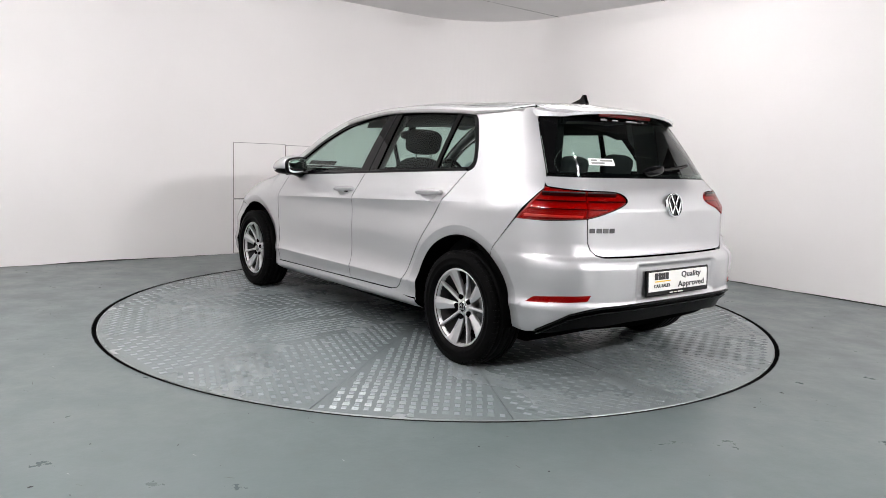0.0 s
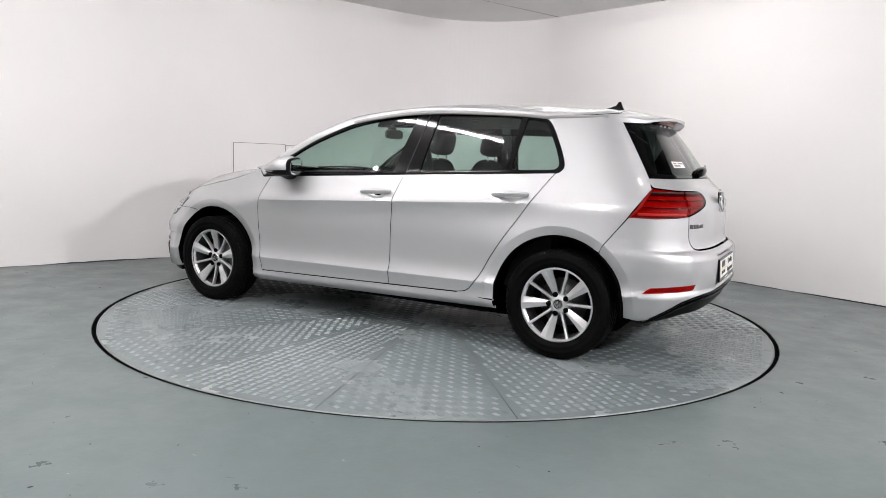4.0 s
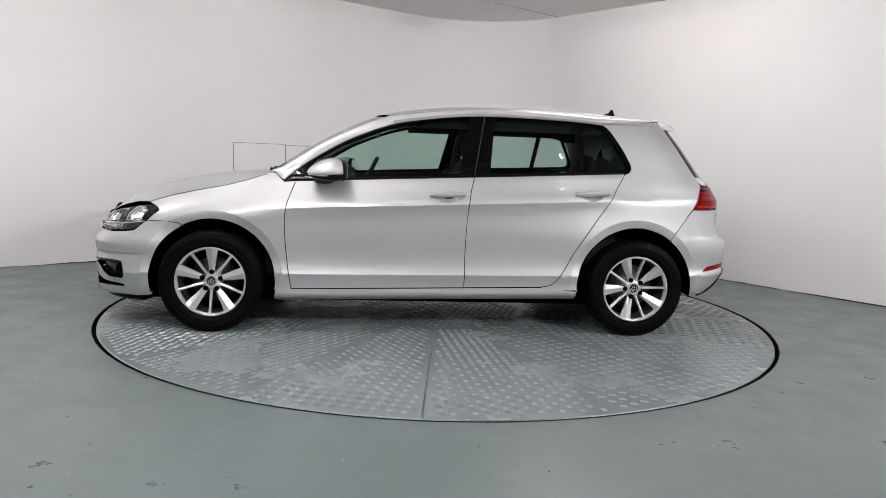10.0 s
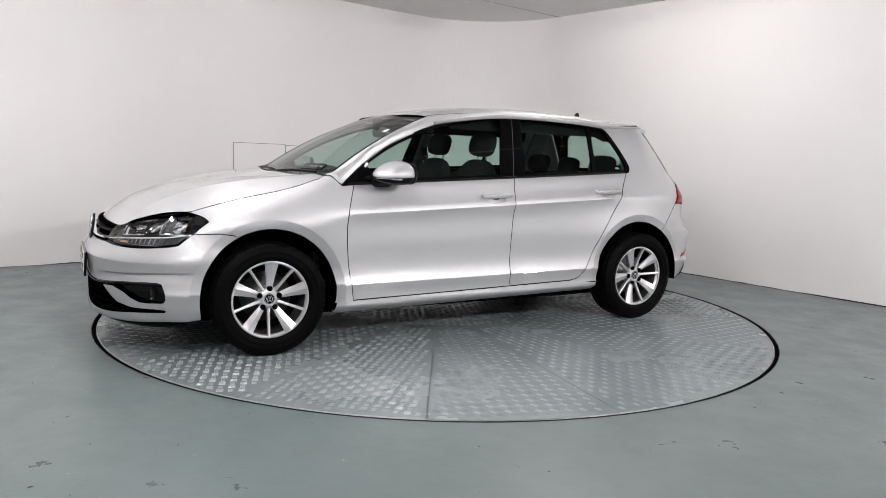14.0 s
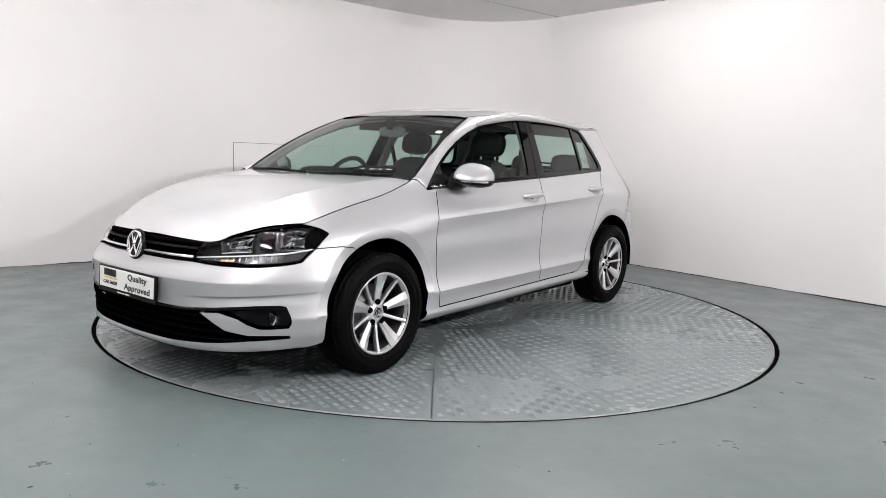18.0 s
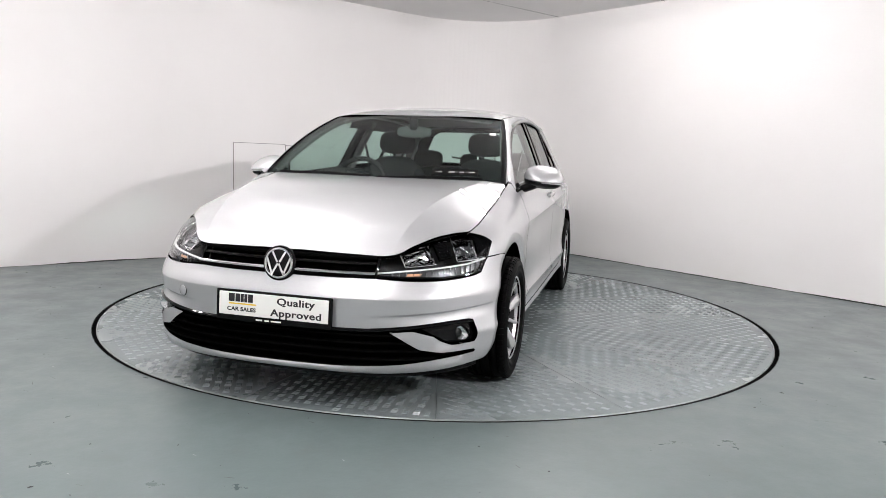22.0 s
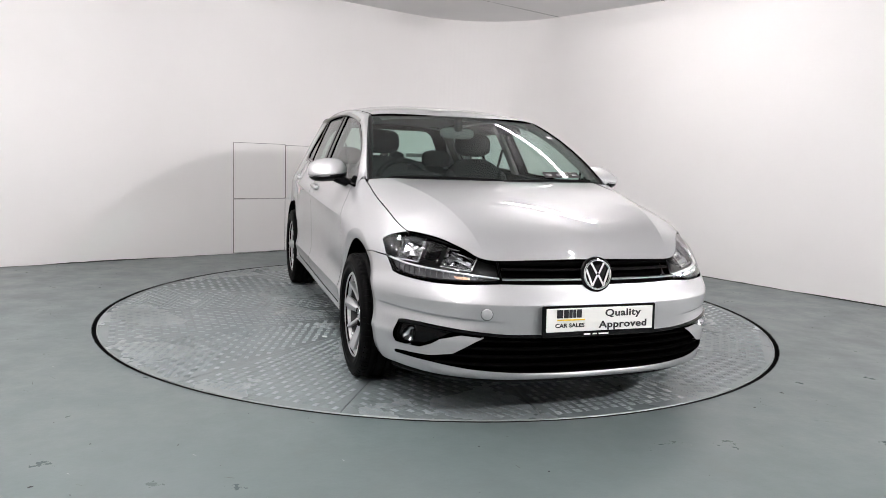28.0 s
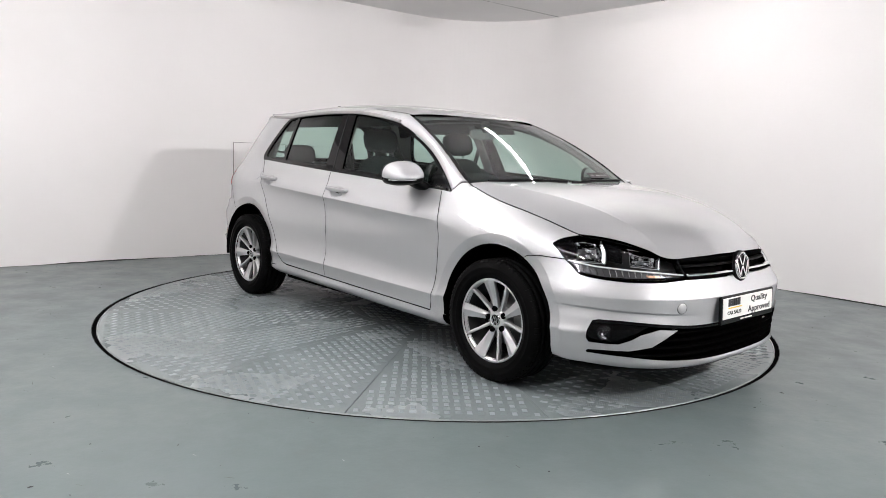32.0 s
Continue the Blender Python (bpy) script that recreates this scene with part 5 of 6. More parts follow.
for side in (1, -1):
    for nm, lp in (("tail_lamp", outer), ("tailgate_lamp", inner_lamp)):
        own = car if nm == "tail_lamp" else tailgate
        tl = part(nm, panel(nm, [lp], tail, RED_LENS, 0.016, gap=0.002, lip=0.016, lift=0.003, side=side), own, "red tail lamp with dark smoked edges")
        part("lamp_back", panel("lamp_back", [lp], tail_in(0.012), LAMP_RED, 0.03, gap=-0.004, lip=0.0, side=side), tl)
        smin, smax = (0.27, 0.618) if nm == "tail_lamp" else (0.634, 0.825)
        zz = np.array(lp)
        for z, h, mat, lab in ((0.938, 0.022, LAMP_DARK, "smoked top edge"), (0.905, 0.007, LAMP_DARK, ""), (0.868, 0.005, LAMP_DARK, ""), (0.832, 0.013, FROST, "pale reversing lamp strip")):
            ss = [s for s in np.linspace(smin, smax, 60) if within(np.array([[s, z - 0.008], [s, z + 0.008]]), [zz]).all()]
            if len(ss) > 4:
                part("lamp_divider", rail("lamp_divider", [tuple(np.ravel(tail_in(0.003)(s, z))) for s in ss], 0.008, h, mat, side=side), tl, lab)
    REFL = [bend([(0.272, 0.417), (0.29, 0.437), (0.31, 0.449)], 3) + [(0.45, 0.459), (0.615, 0.466), (0.60, 0.436), (0.45, 0.425)]]
    part("rear_reflector", panel("rear_reflector", REFL, tail_bump, RED_LENS, 0.02, gap=0.003, lip=0.012, lift=0.004, side=side), rear_bumper, "narrow red bumper reflector")
    part("reflector_base", panel("reflector_base", REFL, tail_bump, LAMP_RED, 0.03, gap=0.0, lip=0.006, lift=0.0015, side=side), rear_bumper)

# rear window, its black side fins and the roof spoiler
GLASS_HALF = [(1.0, 1.026), (0.80, 1.025), (0.60, 1.024), (0.43, 1.026), (0.46, 1.12), (0.505, 1.24), (0.545, 1.33), (0.60, 1.352), (1.0, 1.356)]
FIN_EDGE = [(on_tail(x, z) + 0.006, z) for x, z in HATCH_SIDE if 1.022 < z < 1.362]
FIN_HALF = [(0.42, 1.026)] + FIN_EDGE + [(0.60, 1.364), (1.0, 1.368)]
part("rear_window", panel("rear_window", [mirrored(GLASS_HALF)], tail, GLASS, 0.05, gap=0.0, lip=0.0, lift=-0.002), tailgate, "tinted rear window")
part("rear_window_surround", panel("rear_window_surround", [mirrored([(1.0, 1.0225), (0.60, 1.0215)] + FIN_HALF), mirrored([(1.0, 1.046), (0.60, 1.045), (0.50, 1.048), (0.535, 1.15), (0.585, 1.285), (0.66, 1.322), (1.0, 1.328)])],
                                    tail, TRIM, 0.03, gap=0.0015, lip=0.01, lift=-0.006), tailgate, "gloss black border of the rear window")
for side in (1, -1):
    inside_edge = [(s + 0.056 + 0.02 * (z - 1.02), z) for s, z in FIN_EDGE[::-1]]
    part("spoiler_fin", panel("spoiler_fin", [FIN_EDGE + inside_edge], tail, TRIM, 0.02, gap=0.0015, lip=0.01, lift=0.003, side=side), tailgate, "gloss black fin beside the rear window")


def spoiler_top(u, v):
    """u -1 to 1 across, v 0 at the roof to 1 at the trailing edge."""
    u, v = np.broadcast_arrays(np.asarray(u, float), np.asarray(v, float))
    x0, x1 = -1.500 + 0 * u, -1.735 + 0.095 * np.abs(u) ** 2.4
    y = u * (0.548 - 0.082 * v * v)
    x = x0 + (x1 - x0) * v
    z = roof(x0, y)[..., 2] - 0.034 * v - 0.010 * v * v
    return np.stack([x, y, z], -1)


def spoiler_low(u, v):
    p = spoiler_top(u, v)
    return p - np.stack([0 * p[..., 0], 0 * p[..., 0], 0.016 + 0.020 * (1 - np.broadcast_to(v, p.shape[:-1]))], -1)


spoiler = part("roof_spoiler", panel("roof_spoiler", [[(-1, 0), (1, 0), (1, 1), (-1, 1)]], spoiler_top, PAINT, 0.02, scale=(0.53, 0.18), gap=0.0015, lip=0.014), tailgate)
part("spoiler_underside", panel("spoiler_underside", [[(-0.99, 0.02), (0.99, 0.02), (0.99, 0.99), (-0.99, 0.99)]], spoiler_low, PAINT, 0.03, scale=(0.53, 0.18), gap=0.0, lip=0.0), spoiler, "silver spoiler underside")
for side in (1, -1):
    outer_edge = [np.ravel(spoiler_top(1.0, v)) for v in np.linspace(0, 1, 6)]
    lower_edge = [np.ravel(spoiler_low(1.0, v)) + np.array((0, 0.012 * (1 - v), 0)) for v in np.linspace(0, 1, 6)]
    vs = [(p[0], side * p[1], p[2]) for p in outer_edge + lower_edge]
    part("spoiler_cheek", raw_mesh("spoiler_cheek", vs, [(i, i + 1, 7 + i, 6 + i) for i in range(5)], PAINT), spoiler)
edge_top = [np.ravel(spoiler_top(u, 1.0)) for u in np.linspace(-1, 1, 40)]
edge_low = [np.ravel(spoiler_low(u, 0.985)) for u in np.linspace(-1, 1, 40)]
part("spoiler_edge", raw_mesh("spoiler_edge", edge_top + edge_low, [(i, i + 1, 41 + i, 40 + i) for i in range(39)], PAINT), spoiler)
bl = [tuple(np.ravel(tail(q, 1.343)) + np.array((-0.016, 0, 0))) for q in np.linspace(0.87, 1.13, 15)]
brake_lamp = part("brake_lamp", rail("brake_lamp", bl, 0.024, 0.020, LAMP_RED), spoiler, "dark red high-level brake lamp")
part("brake_lamp_rim", rail("brake_lamp_rim", [(x + 0.006, y * 1.06, z + 0.002) for x, y, z in bl], 0.024, 0.030, TRIM), brake_lamp)
for i, wdt in enumerate((0.06, 0.035, 0.05, 0.02)):
    s0 = (0.885, 0.955, 1.0, 1.06)[i]
    part("sticker_mark", rail("sticker_mark", [tuple(np.ravel(tail(s0 + k * wdt / 3, 1.318)) + np.array((-0.006, 0, 0))) for k in range(3)], 0.002, 0.009, PRINT), tailgate, "white unreadable lettering on the glass")
# white label on the rear window, with two lines of print
def glass_label(name, s0, s1, z0, z1, mat, owner, lift, label=""):
    return part(name, panel(name, [[(s0, z0), (s1, z0), (s1, z1), (s0, z1)]], tail, mat, 0.03, gap=0, lip=0.0, lift=lift), owner, label)


rear_label = glass_label("window_label", 0.70, 0.86, 1.078, 1.112, PAPER, tailgate, 0.001, "white label on the rear window")
for s0, s1, z0 in ((0.715, 0.755, 1.097), (0.775, 0.85, 1.097), (0.715, 0.80, 1.084)):
    glass_label("print_bar", s0, s1, z0, z0 + 0.009, PRINT, rear_label, 0.0022)
# rear wiper
pv = np.ravel(tail(0.955, 1.052))
part("wiper_cap", pillow("wiper_cap", (0.06, 0.16, 0.055), TRIM, Matrix.Translation((pv[0] - 0.018, 0.02, 1.058)) @ Matrix.Rotation(radians(-8), 4, "X"), 2.4), tailgate, "black rear wiper cover")
arm = [tuple(np.ravel(tail(s, 1.064 + 0.004 * k)) + np.array((-0.022, 0, 0))) for k, s in enumerate(np.linspace(1.0, 1.185, 8))]
part("rear_wiper", rail("rear_wiper", arm, 0.014, 0.016, TRIM), tailgate, "black rear wiper arm")
badge(tailgate, Matrix.Translation((-2.007, 0, 0.888)) @ Matrix.Rotation(radians(90), 4, "Z") @ Matrix.Rotation(radians(7), 4, "X"), 0.064, "rear_badge", 0.96)
# model name, as plain chrome bars
for k in range(4):
    yc = 0.552 - k * 0.035
    s_at = min(np.linspace(0.5, 0.9, 200), key=lambda s: abs(float(np.ravel(tail(s, 0.768))[1]) - yc))
    q, a, b = (np.ravel(tail(s_at + d, 0.768)) for d in (0.0, -0.01, 0.01))
    part("name_bar", block("name_bar", (0.029, 0.005, 0.022), LAMP_GREY, 0.0015, Matrix.Translation((q[0] - 0.002, q[1], q[2])) @ Matrix.Rotation(math.atan2(b[1] - a[1], b[0] - a[0]), 4, "Z"), 1), tailgate, "chrome lettering drawn as a bar")
# side panels of the aerial
aer = [(-1.245, 1.424), (-1.30, 1.440), (-1.335, 1.452), (-1.350, 1.474), (-1.362, 1.476), (-1.372, 1.45), (-1.385, 1.428), (-1.385, 1.414), (-1.25, 1.420)]
part("roof_aerial", prism("roof_aerial", [(x, z) for x, z in aer], 0.026, TRIM, Matrix.Translation((0, -0.013, 0)), 0.004), car, "black shark fin roof aerial")


# ---- number plates with dealer lettering ----
def dealer_plate(owner, at):
    """Faces along its own -y; x to the right as it is read."""
    pl = part("number_plate", block("number_plate", (0.535, 0.014, 0.132), TRIM, 0.006, Matrix(), 2), owner, "black framed white dealer plate with black lettering", at)
    part("plate_face", block("plate_face", (0.505, 0.006, 0.098), PLATE_WHITE, 0.003, Matrix.Translation((0, -0.0065, 0.007)), 2), pl, "white plate face")
    f = Matrix.Rotation(radians(90), 4, "X")
    for w, x in ((0.027, -0.192), (0.021, -0.163), (0.014, -0.142), (0.013, -0.125), (0.022, -0.103)):
        part("name_mark", block("name_mark", (w, 0.002, 0.034), INK, 0, Matrix.Translation((x, -0.0105, 0.033))), pl)
    part("name_underline", block("name_underline", (0.128, 0.002, 0.0055), YELLOW, 0, Matrix.Translation((-0.140, -0.0105, 0.0075))), pl, "yellow underline")
    lettering("CAR SALES", 0.0165, INK, Matrix.Translation((-0.145, -0.0102, -0.016)) @ f, pl, 0.0008, wide=1.18)
    lettering("Quality", 0.0295, INK, Matrix.Translation((0.105, -0.0102, 0.030)) @ f, pl, 0.0010, wide=1.34)
    lettering("Approved", 0.0295, INK, Matrix.Translation((0.108, -0.0102, -0.018)) @ f, pl, 0.0010, wide=1.34)
    for x, w in ((-0.062, 0.030), (-0.026, 0.020), (0.016, 0.046)):
        part("name_mark", block("name_mark", (w, 0.002, 0.006), PLATE_WHITE, 0, Matrix.Translation((x, -0.0075, -0.055))), pl)
    return pl


dealer_plate(bumper, Matrix.Translation((2.172, 0, 0.440)) @ Matrix.Rotation(radians(90), 4, "Z") @ Matrix.Rotation(radians(-3), 4, "X"))
dealer_plate(rear_bumper, Matrix.Translation((-2.060, 0, 0.505)) @ Matrix.Rotation(radians(-90), 4, "Z") @ Matrix.Rotation(radians(-4), 4, "X"))

# exterior mirrors
for side in (1, -1):
    def cap_at(x, y, z, yaw=14, tilt=-7):
        return Matrix.Translation((x, side * y, z)) @ Matrix.Rotation(radians(yaw * side), 4, "Z") @ Matrix.Rotation(radians(tilt * side), 4, "X")
    def half_shell(name, size, mat, at, up, down, back):
        """A rounded housing, squeezed above or below its middle and towards its back."""
        me = pillow(name, size, mat, Matrix(), 2.5, 40, 28)
        for v in me.vertices:
            x, y, z = v.co
            taper = 1.0 - 0.42 * max(0.0, x / (size[0] / 2)) ** 1.5
            v.co = at @ Vector((x * (back if x < 0 else 1.0), side * y * (1.0 - 0.12 * max(0.0, x / (size[0] / 2))), z * (up if z > 0 else down) * taper - 0.012 * max(0.0, x / (size[0] / 2))))
        me.update()
        return me
    at0 = cap_at(0.600, 0.882, 0.982, 13, -5)
    mir = part("door_mirror", half_shell("door_mirror", (0.292, 0.226, 0.164), PAINT, at0, 0.98, 0.10, 0.50), car, "silver door mirror with black base")
    part("mirror_base", half_shell("mirror_base", (0.280, 0.218, 0.122), PLASTIC, cap_at(0.600, 0.880, 0.974, 13, -5), 0.12, 0.72, 0.52), mir, "black lower mirror housing")
    part("mirror_stalk", pillow("mirror_stalk", (0.12, 0.16, 0.050), PLASTIC, cap_at(0.655, 0.800, 0.935, 0, 20), 2.6), mir, "black mirror stalk")
    part("mirror_back", pillow("mirror_back", (0.036, 0.196, 0.120), PLASTIC, at0 @ Matrix.Translation((-0.058, 0, 0.010)), 3.2, 32, 16), mir, "black mirror frame")
    part("mirror_glass", pillow("mirror_glass", (0.008, 0.170, 0.098), MIRROR, at0 @ Matrix.Translation((-0.075, 0, 0.010)), 3.2), mir, "mirror glass")
    ind = [tuple(at0 @ Vector((0.137 * math.cos(a), side * 0.106 * math.sin(a), -0.012 - 0.006 * math.cos(a)))) for a in np.linspace(-0.2, 1.25, 22)]
    part("mirror_indicator", rail("mirror_indicator", ind, 0.008, 0.008, REFLECTOR), mir, "bright indicator strip in the mirror")
# fuel flap on the right
FLAP = [[(-1.185, 0.935)] + bend([(-1.185, 0.95), (-1.20, 0.962), (-1.25, 0.968), (-1.30, 0.962), (-1.318, 0.945), (-1.318, 0.90), (-1.30, 0.880), (-1.25, 0.874), (-1.205, 0.880), (-1.187, 0.90)], 4)]
part("fuel_flap", panel("fuel_flap", FLAP, flank, PAINT, 0.02, gap=0.001, lip=0.002, lift=0.0014, side=-1), car)
# windscreen wipers
for y0, y1, lift in ((-0.62, -0.02, 0.0), (0.02, 0.62, 0.0)):
    line = [tuple(np.ravel(screen(y / 0.735, 0.012 + 0.016 * (1 - abs(2 * t - 1)) + 0.014 * t)) + np.array((0.012, 0, 0.014))) for t, y in ((t, y0 + (y1 - y0) * t) for t in np.linspace(0, 1, 16))]
    part("windscreen_wiper", rail("windscreen_wiper", line, 0.012, 0.014, PLASTIC), car, "black windscreen wiper")


# ---- wheels, arches and underside ----
def tyre_profile():
    pts = [(0.205, -0.075), (0.212, -0.094), (0.232, -0.1015), (0.236, -0.1040), (0.240, -0.1025), (0.258, -0.1040), (0.262, -0.1062), (0.266, -0.1040), (0.280, -0.101), (0.294, -0.093), (0.3025, -0.083)]
    tread = [(0.3035, -0.066), (0.2955, -0.065), (0.2955, -0.058), (0.3040, -0.057), (0.3045, -0.028), (0.2965, -0.027), (0.2965, -0.020), (0.3045, -0.019)]
    half = pts + tread
    return half + [(r, -y) for r, y in reversed(half)]


def wheel(at):
    w = part("wheel", lathe("tyre", tyre_profile(), TYRE, 96), car, "ten-spoke silver alloy wheel with black tyre", at)
    vs, fs = [], []
    for k in range(64):
        for sg in (1, -1):
            b = len(vs)
            for da, grow in ((0.0, 0.0), (0.062, 0.0)):
                a = 2 * math.pi * k / 64 + da
                for r, y in ((0.2885, 0.0985), (0.3000, 0.0915), (0.3052, 0.0800), (0.3052, 0.0670), (0.2960, 0.0670), (0.2850, 0.0900)):
                    vs.append((r * math.sin(a), sg * y, r * math.cos(a)))
            fs += [(b + i, b + (i + 1) % 6, b + 6 + (i + 1) % 6, b + 6 + i) for i in range(6)] + [tuple(b + i for i in range(6)), tuple(b + 11 - i for i in range(6))]
    part("shoulder_tread", raw_mesh("shoulder_tread", vs, fs, TYRE, smooth=False), w, "black shoulder tread of the tyre")["kind"] = "stuff"
    barrel = [(0.198, 0.086), (0.207, 0.090), (0.2095, 0.086), (0.2085, 0.078), (0.200, 0.070), (0.194, 0.060)]
    part("rim_barrel", lathe("rim_barrel", [(0.196, 0.064), (0.190, 0.045), (0.186, -0.02), (0.192, -0.08)], BARREL, 72), w, "inner barrel of the rim, shade put into its dark colour")
    part("rim", lathe("rim", barrel, ALLOY, 72), w)
    part("brake_disc", lathe("brake_disc", [(0.0, -0.012), (0.07, -0.012), (0.075, -0.030), (0.138, -0.030), (0.138, -0.045)], STEEL, 48), w)
    # black disc stands for the shade behind the spokes
    part("wheel_back", lathe("wheel_back", [(0.0, -0.055), (0.19, -0.055)], MATT_BLACK, 32), w)
    hub = [(0.0, 0.052), (0.026, 0.052), (0.030, 0.054), (0.034, 0.056), (0.044, 0.052), (0.056, 0.044), (0.062, 0.034), (0.064, 0.0)]
    part("hub", lathe("hub", hub, ALLOY, 48), w)
    cap = part("centre_cap", lathe("centre_cap", [(0.0, 0.0600), (0.026, 0.0590), (0.030, 0.054)], TRIM, 32), w, "black centre cap with chrome badge")
    part("badge_ring", lathe("badge_ring", [(0.0245, 0.0585), (0.0255, 0.0615), (0.0285, 0.0605), (0.031, 0.054)], CHROME, 32), cap)
    for sgn in (1, -1):
        for pts in (((0.005, 0.019), (0.010, 0.017), (0.004, 0.001), (0.0, 0.004)), ((0.016, 0.010), (0.020, 0.006), (0.011, -0.019), (0.007, -0.018)), ((0.007, -0.018), (0.011, -0.019), (0.002, -0.002), (0.0, -0.006))):
            part("badge_bar", prism("badge_bar", [(sgn * x, z) for x, z in pts], 0.004, CHROME, Matrix.Translation((0, 0.0590, 0))), cap)
    # five broad facetted spokes and five slim ones between them
    for k in range(10):
        broad = k % 2 == 0
        turn = Matrix.Rotation(radians(36 * k), 4, "Y")
        vs, fs = [], []
        if broad:
            for r, y, hw, ridge in ((0.030, 0.049, 0.012, 0.006), (0.075, 0.053, 0.0175, 0.005), (0.14, 0.066, 0.0270, 0.004), (0.200, 0.083, 0.0365, 0.002)):
                vs += [(-hw, y - 0.012, r), (-hw, y - 0.004, r), (-ridge, y + 0.004, r), (hw, y - 0.006, r), (hw, y - 0.014, r), (hw * 0.6, y - 0.034, r), (-hw * 0.6, y - 0.034, r)]
        else:
            for r, y, hw in ((0.030, 0.048, 0.009), (0.075, 0.052, 0.0085), (0.14, 0.064, 0.008), (0.200, 0.081, 0.0085)):
                vs += [(-hw, y - 0.010, r), (-hw * 0.85, y - 0.002, r), (0, y + 0.0005, r), (hw * 0.85, y - 0.002, r), (hw, y - 0.010, r), (hw * 0.6, y - 0.028, r), (-hw * 0.6, y - 0.028, r)]
        for i in range(3):
            fs += [(i * 7 + j, i * 7 + (j + 1) % 7, (i + 1) * 7 + (j + 1) % 7, (i + 1) * 7 + j) for j in range(7)]
        vs = [tuple(turn @ Vector(v)) for v in vs]
        part("spoke", raw_mesh("spoke", vs, fs, ALLOY, smooth=False), w)
        if broad:
            c = turn @ Vector((0, 0, 0.0555))
            # raised black disc in place of the shade inside each bolt hole
            part("bolt_hole_disc", lathe("bolt_hole_disc", [(0.0, 0.0565), (0.0085, 0.0565), (0.0095, 0.0555), (0.0135, 0.0575), (0.0148, 0.0575), (0.0150, 0.03)], MATT_BLACK, 20), w, "black disc for the shade in a wheel bolt hole", Matrix.Translation((c.x, 0, c.z)))
    return w


first = None
WHEEL_TURN = {(1, 1): -2, (-1, 1): 21, (1, -1): 12, (-1, -1): 20}
for sx in (1, -1):
    for sy in (1, -1):
        at = Matrix.Translation((1.311 * sx, sy * (0.778 if sx > 0 else 0.754), 0.3045)) @ Matrix.Rotation(radians(0 if sy > 0 else 180), 4, "Z") @ Matrix.Rotation(radians(WHEEL_TURN[sx, sy]), 4, "Y")
        if first is None:
            first = wheel(at)
        else:
            copy_thing(first, at)
        cx, cz, r = ARCH[0 if sx > 0 else 1]
        prof = [(r - 0.004, 0.845), (r - 0.002, 0.78), (r - 0.004, 0.55)]
        n = 40
        vs, fs = [], []
        for i in range(n + 1):
            a = radians(-8 + 196 * i / n)
            for rr, y in prof:
                vs.append((cx + rr * math.cos(a), sy * y, cz + rr * math.sin(a)))
        fs = [(i * 3 + j, i * 3 + j + 1, (i + 1) * 3 + j + 1, (i + 1) * 3 + j) for i in range(n) for j in range(2)]
        c0 = len(vs)
        vs.append((cx, sy * 0.55, cz))
        fs += [(i * 3 + 2, (i + 1) * 3 + 2, c0) for i in range(n)]
        part("arch_liner", raw_mesh("arch_liner", vs, fs, MATT_BLACK), car, "black wheel arch liner")
part("underbody", block("underbody", (3.55, 1.24, 0.13), MATT_BLACK, 0.02, Matrix.Translation((0.17, 0, 0.220))), car, "black underside of the car")
part("underbody", block("underbody", (1.72, 1.52, 0.10), MATT_BLACK, 0.02, Matrix.Translation((0.0, 0, 0.235))), car, "black floor pan")
part("exhaust_silencer", pillow("exhaust_silencer", (0.30, 0.55, 0.17), MATT_BLACK, Matrix.Translation((-1.72, -0.05, 0.29)), 3.0), car, "dark exhaust silencer")


# ---- cabin, as seen through the glass ----
def car_seat(x, y, lean):
    st = part("front_seat", pillow("front_seat", (0.50, 0.50, 0.17), FABRIC, Matrix.Translation((x, y, 0.50)), 3.2), car, "dark grey fabric front seat")
    back = Matrix.Translation((x - 0.26, y, 0.78)) @ Matrix.Rotation(radians(lean), 4, "Y")
    part("seat_backrest", pillow("seat_backrest", (0.15, 0.47, 0.62), FABRIC, back, 3.0), st)
    for dy in (-0.20, 0.20):
        part("seat_bolster", pillow("seat_bolster", (0.20, 0.10, 0.50), FABRIC, back @ Matrix.Translation((0.02, dy, -0.03)), 2.6), st)
    part("headrest", pillow("headrest", (0.10, 0.27, 0.165), FABRIC, Matrix.Translation((x - 0.345, y, 1.185)) @ Matrix.Rotation(radians(lean), 4, "Y"), 3.2), st, "grey fabric headrest")
    for dy in (-0.06, 0.06):
        part("headrest_post", rail("headrest_post", [(x - 0.345, y + dy, 1.04), (x - 0.345, y + dy, 1.08), (x - 0.345, y + dy, 1.12)], 0.012, 0.012, CHROME, up=(1, 0, 0)), st)
    return st


car_seat(0.065, 0.346, -13)
car_seat(0.030, -0.346, -13)
bench = part("rear_seat", pillow("rear_seat", (0.50, 1.25, 0.18), FABRIC, Matrix.Translation((-0.92, 0, 0.50)), 4.0), car, "dark grey rear bench seat")
part("seat_backrest", pillow("seat_backrest", (0.16, 1.26, 0.56), FABRIC, Matrix.Translation((-1.20, 0, 0.74)) @ Matrix.Rotation(radians(-20), 4, "Y"), 4.0), bench)
for y, z, w in ((0.40, 1.07, 0.26), (0.0, 1.05, 0.22), (-0.40, 1.07, 0.26)):
    part("headrest", pillow("headrest", (0.09, w, 0.15), FABRIC, Matrix.Translation((-1.30, y, z)) @ Matrix.Rotation(radians(-14), 4, "Y"), 3.2), bench)
part("dashboard", pillow("dashboard", (0.55, 1.42, 0.36), DASH, Matrix.Translation((0.78, 0, 0.775)), 4.0), car, "black moulded dashboard")
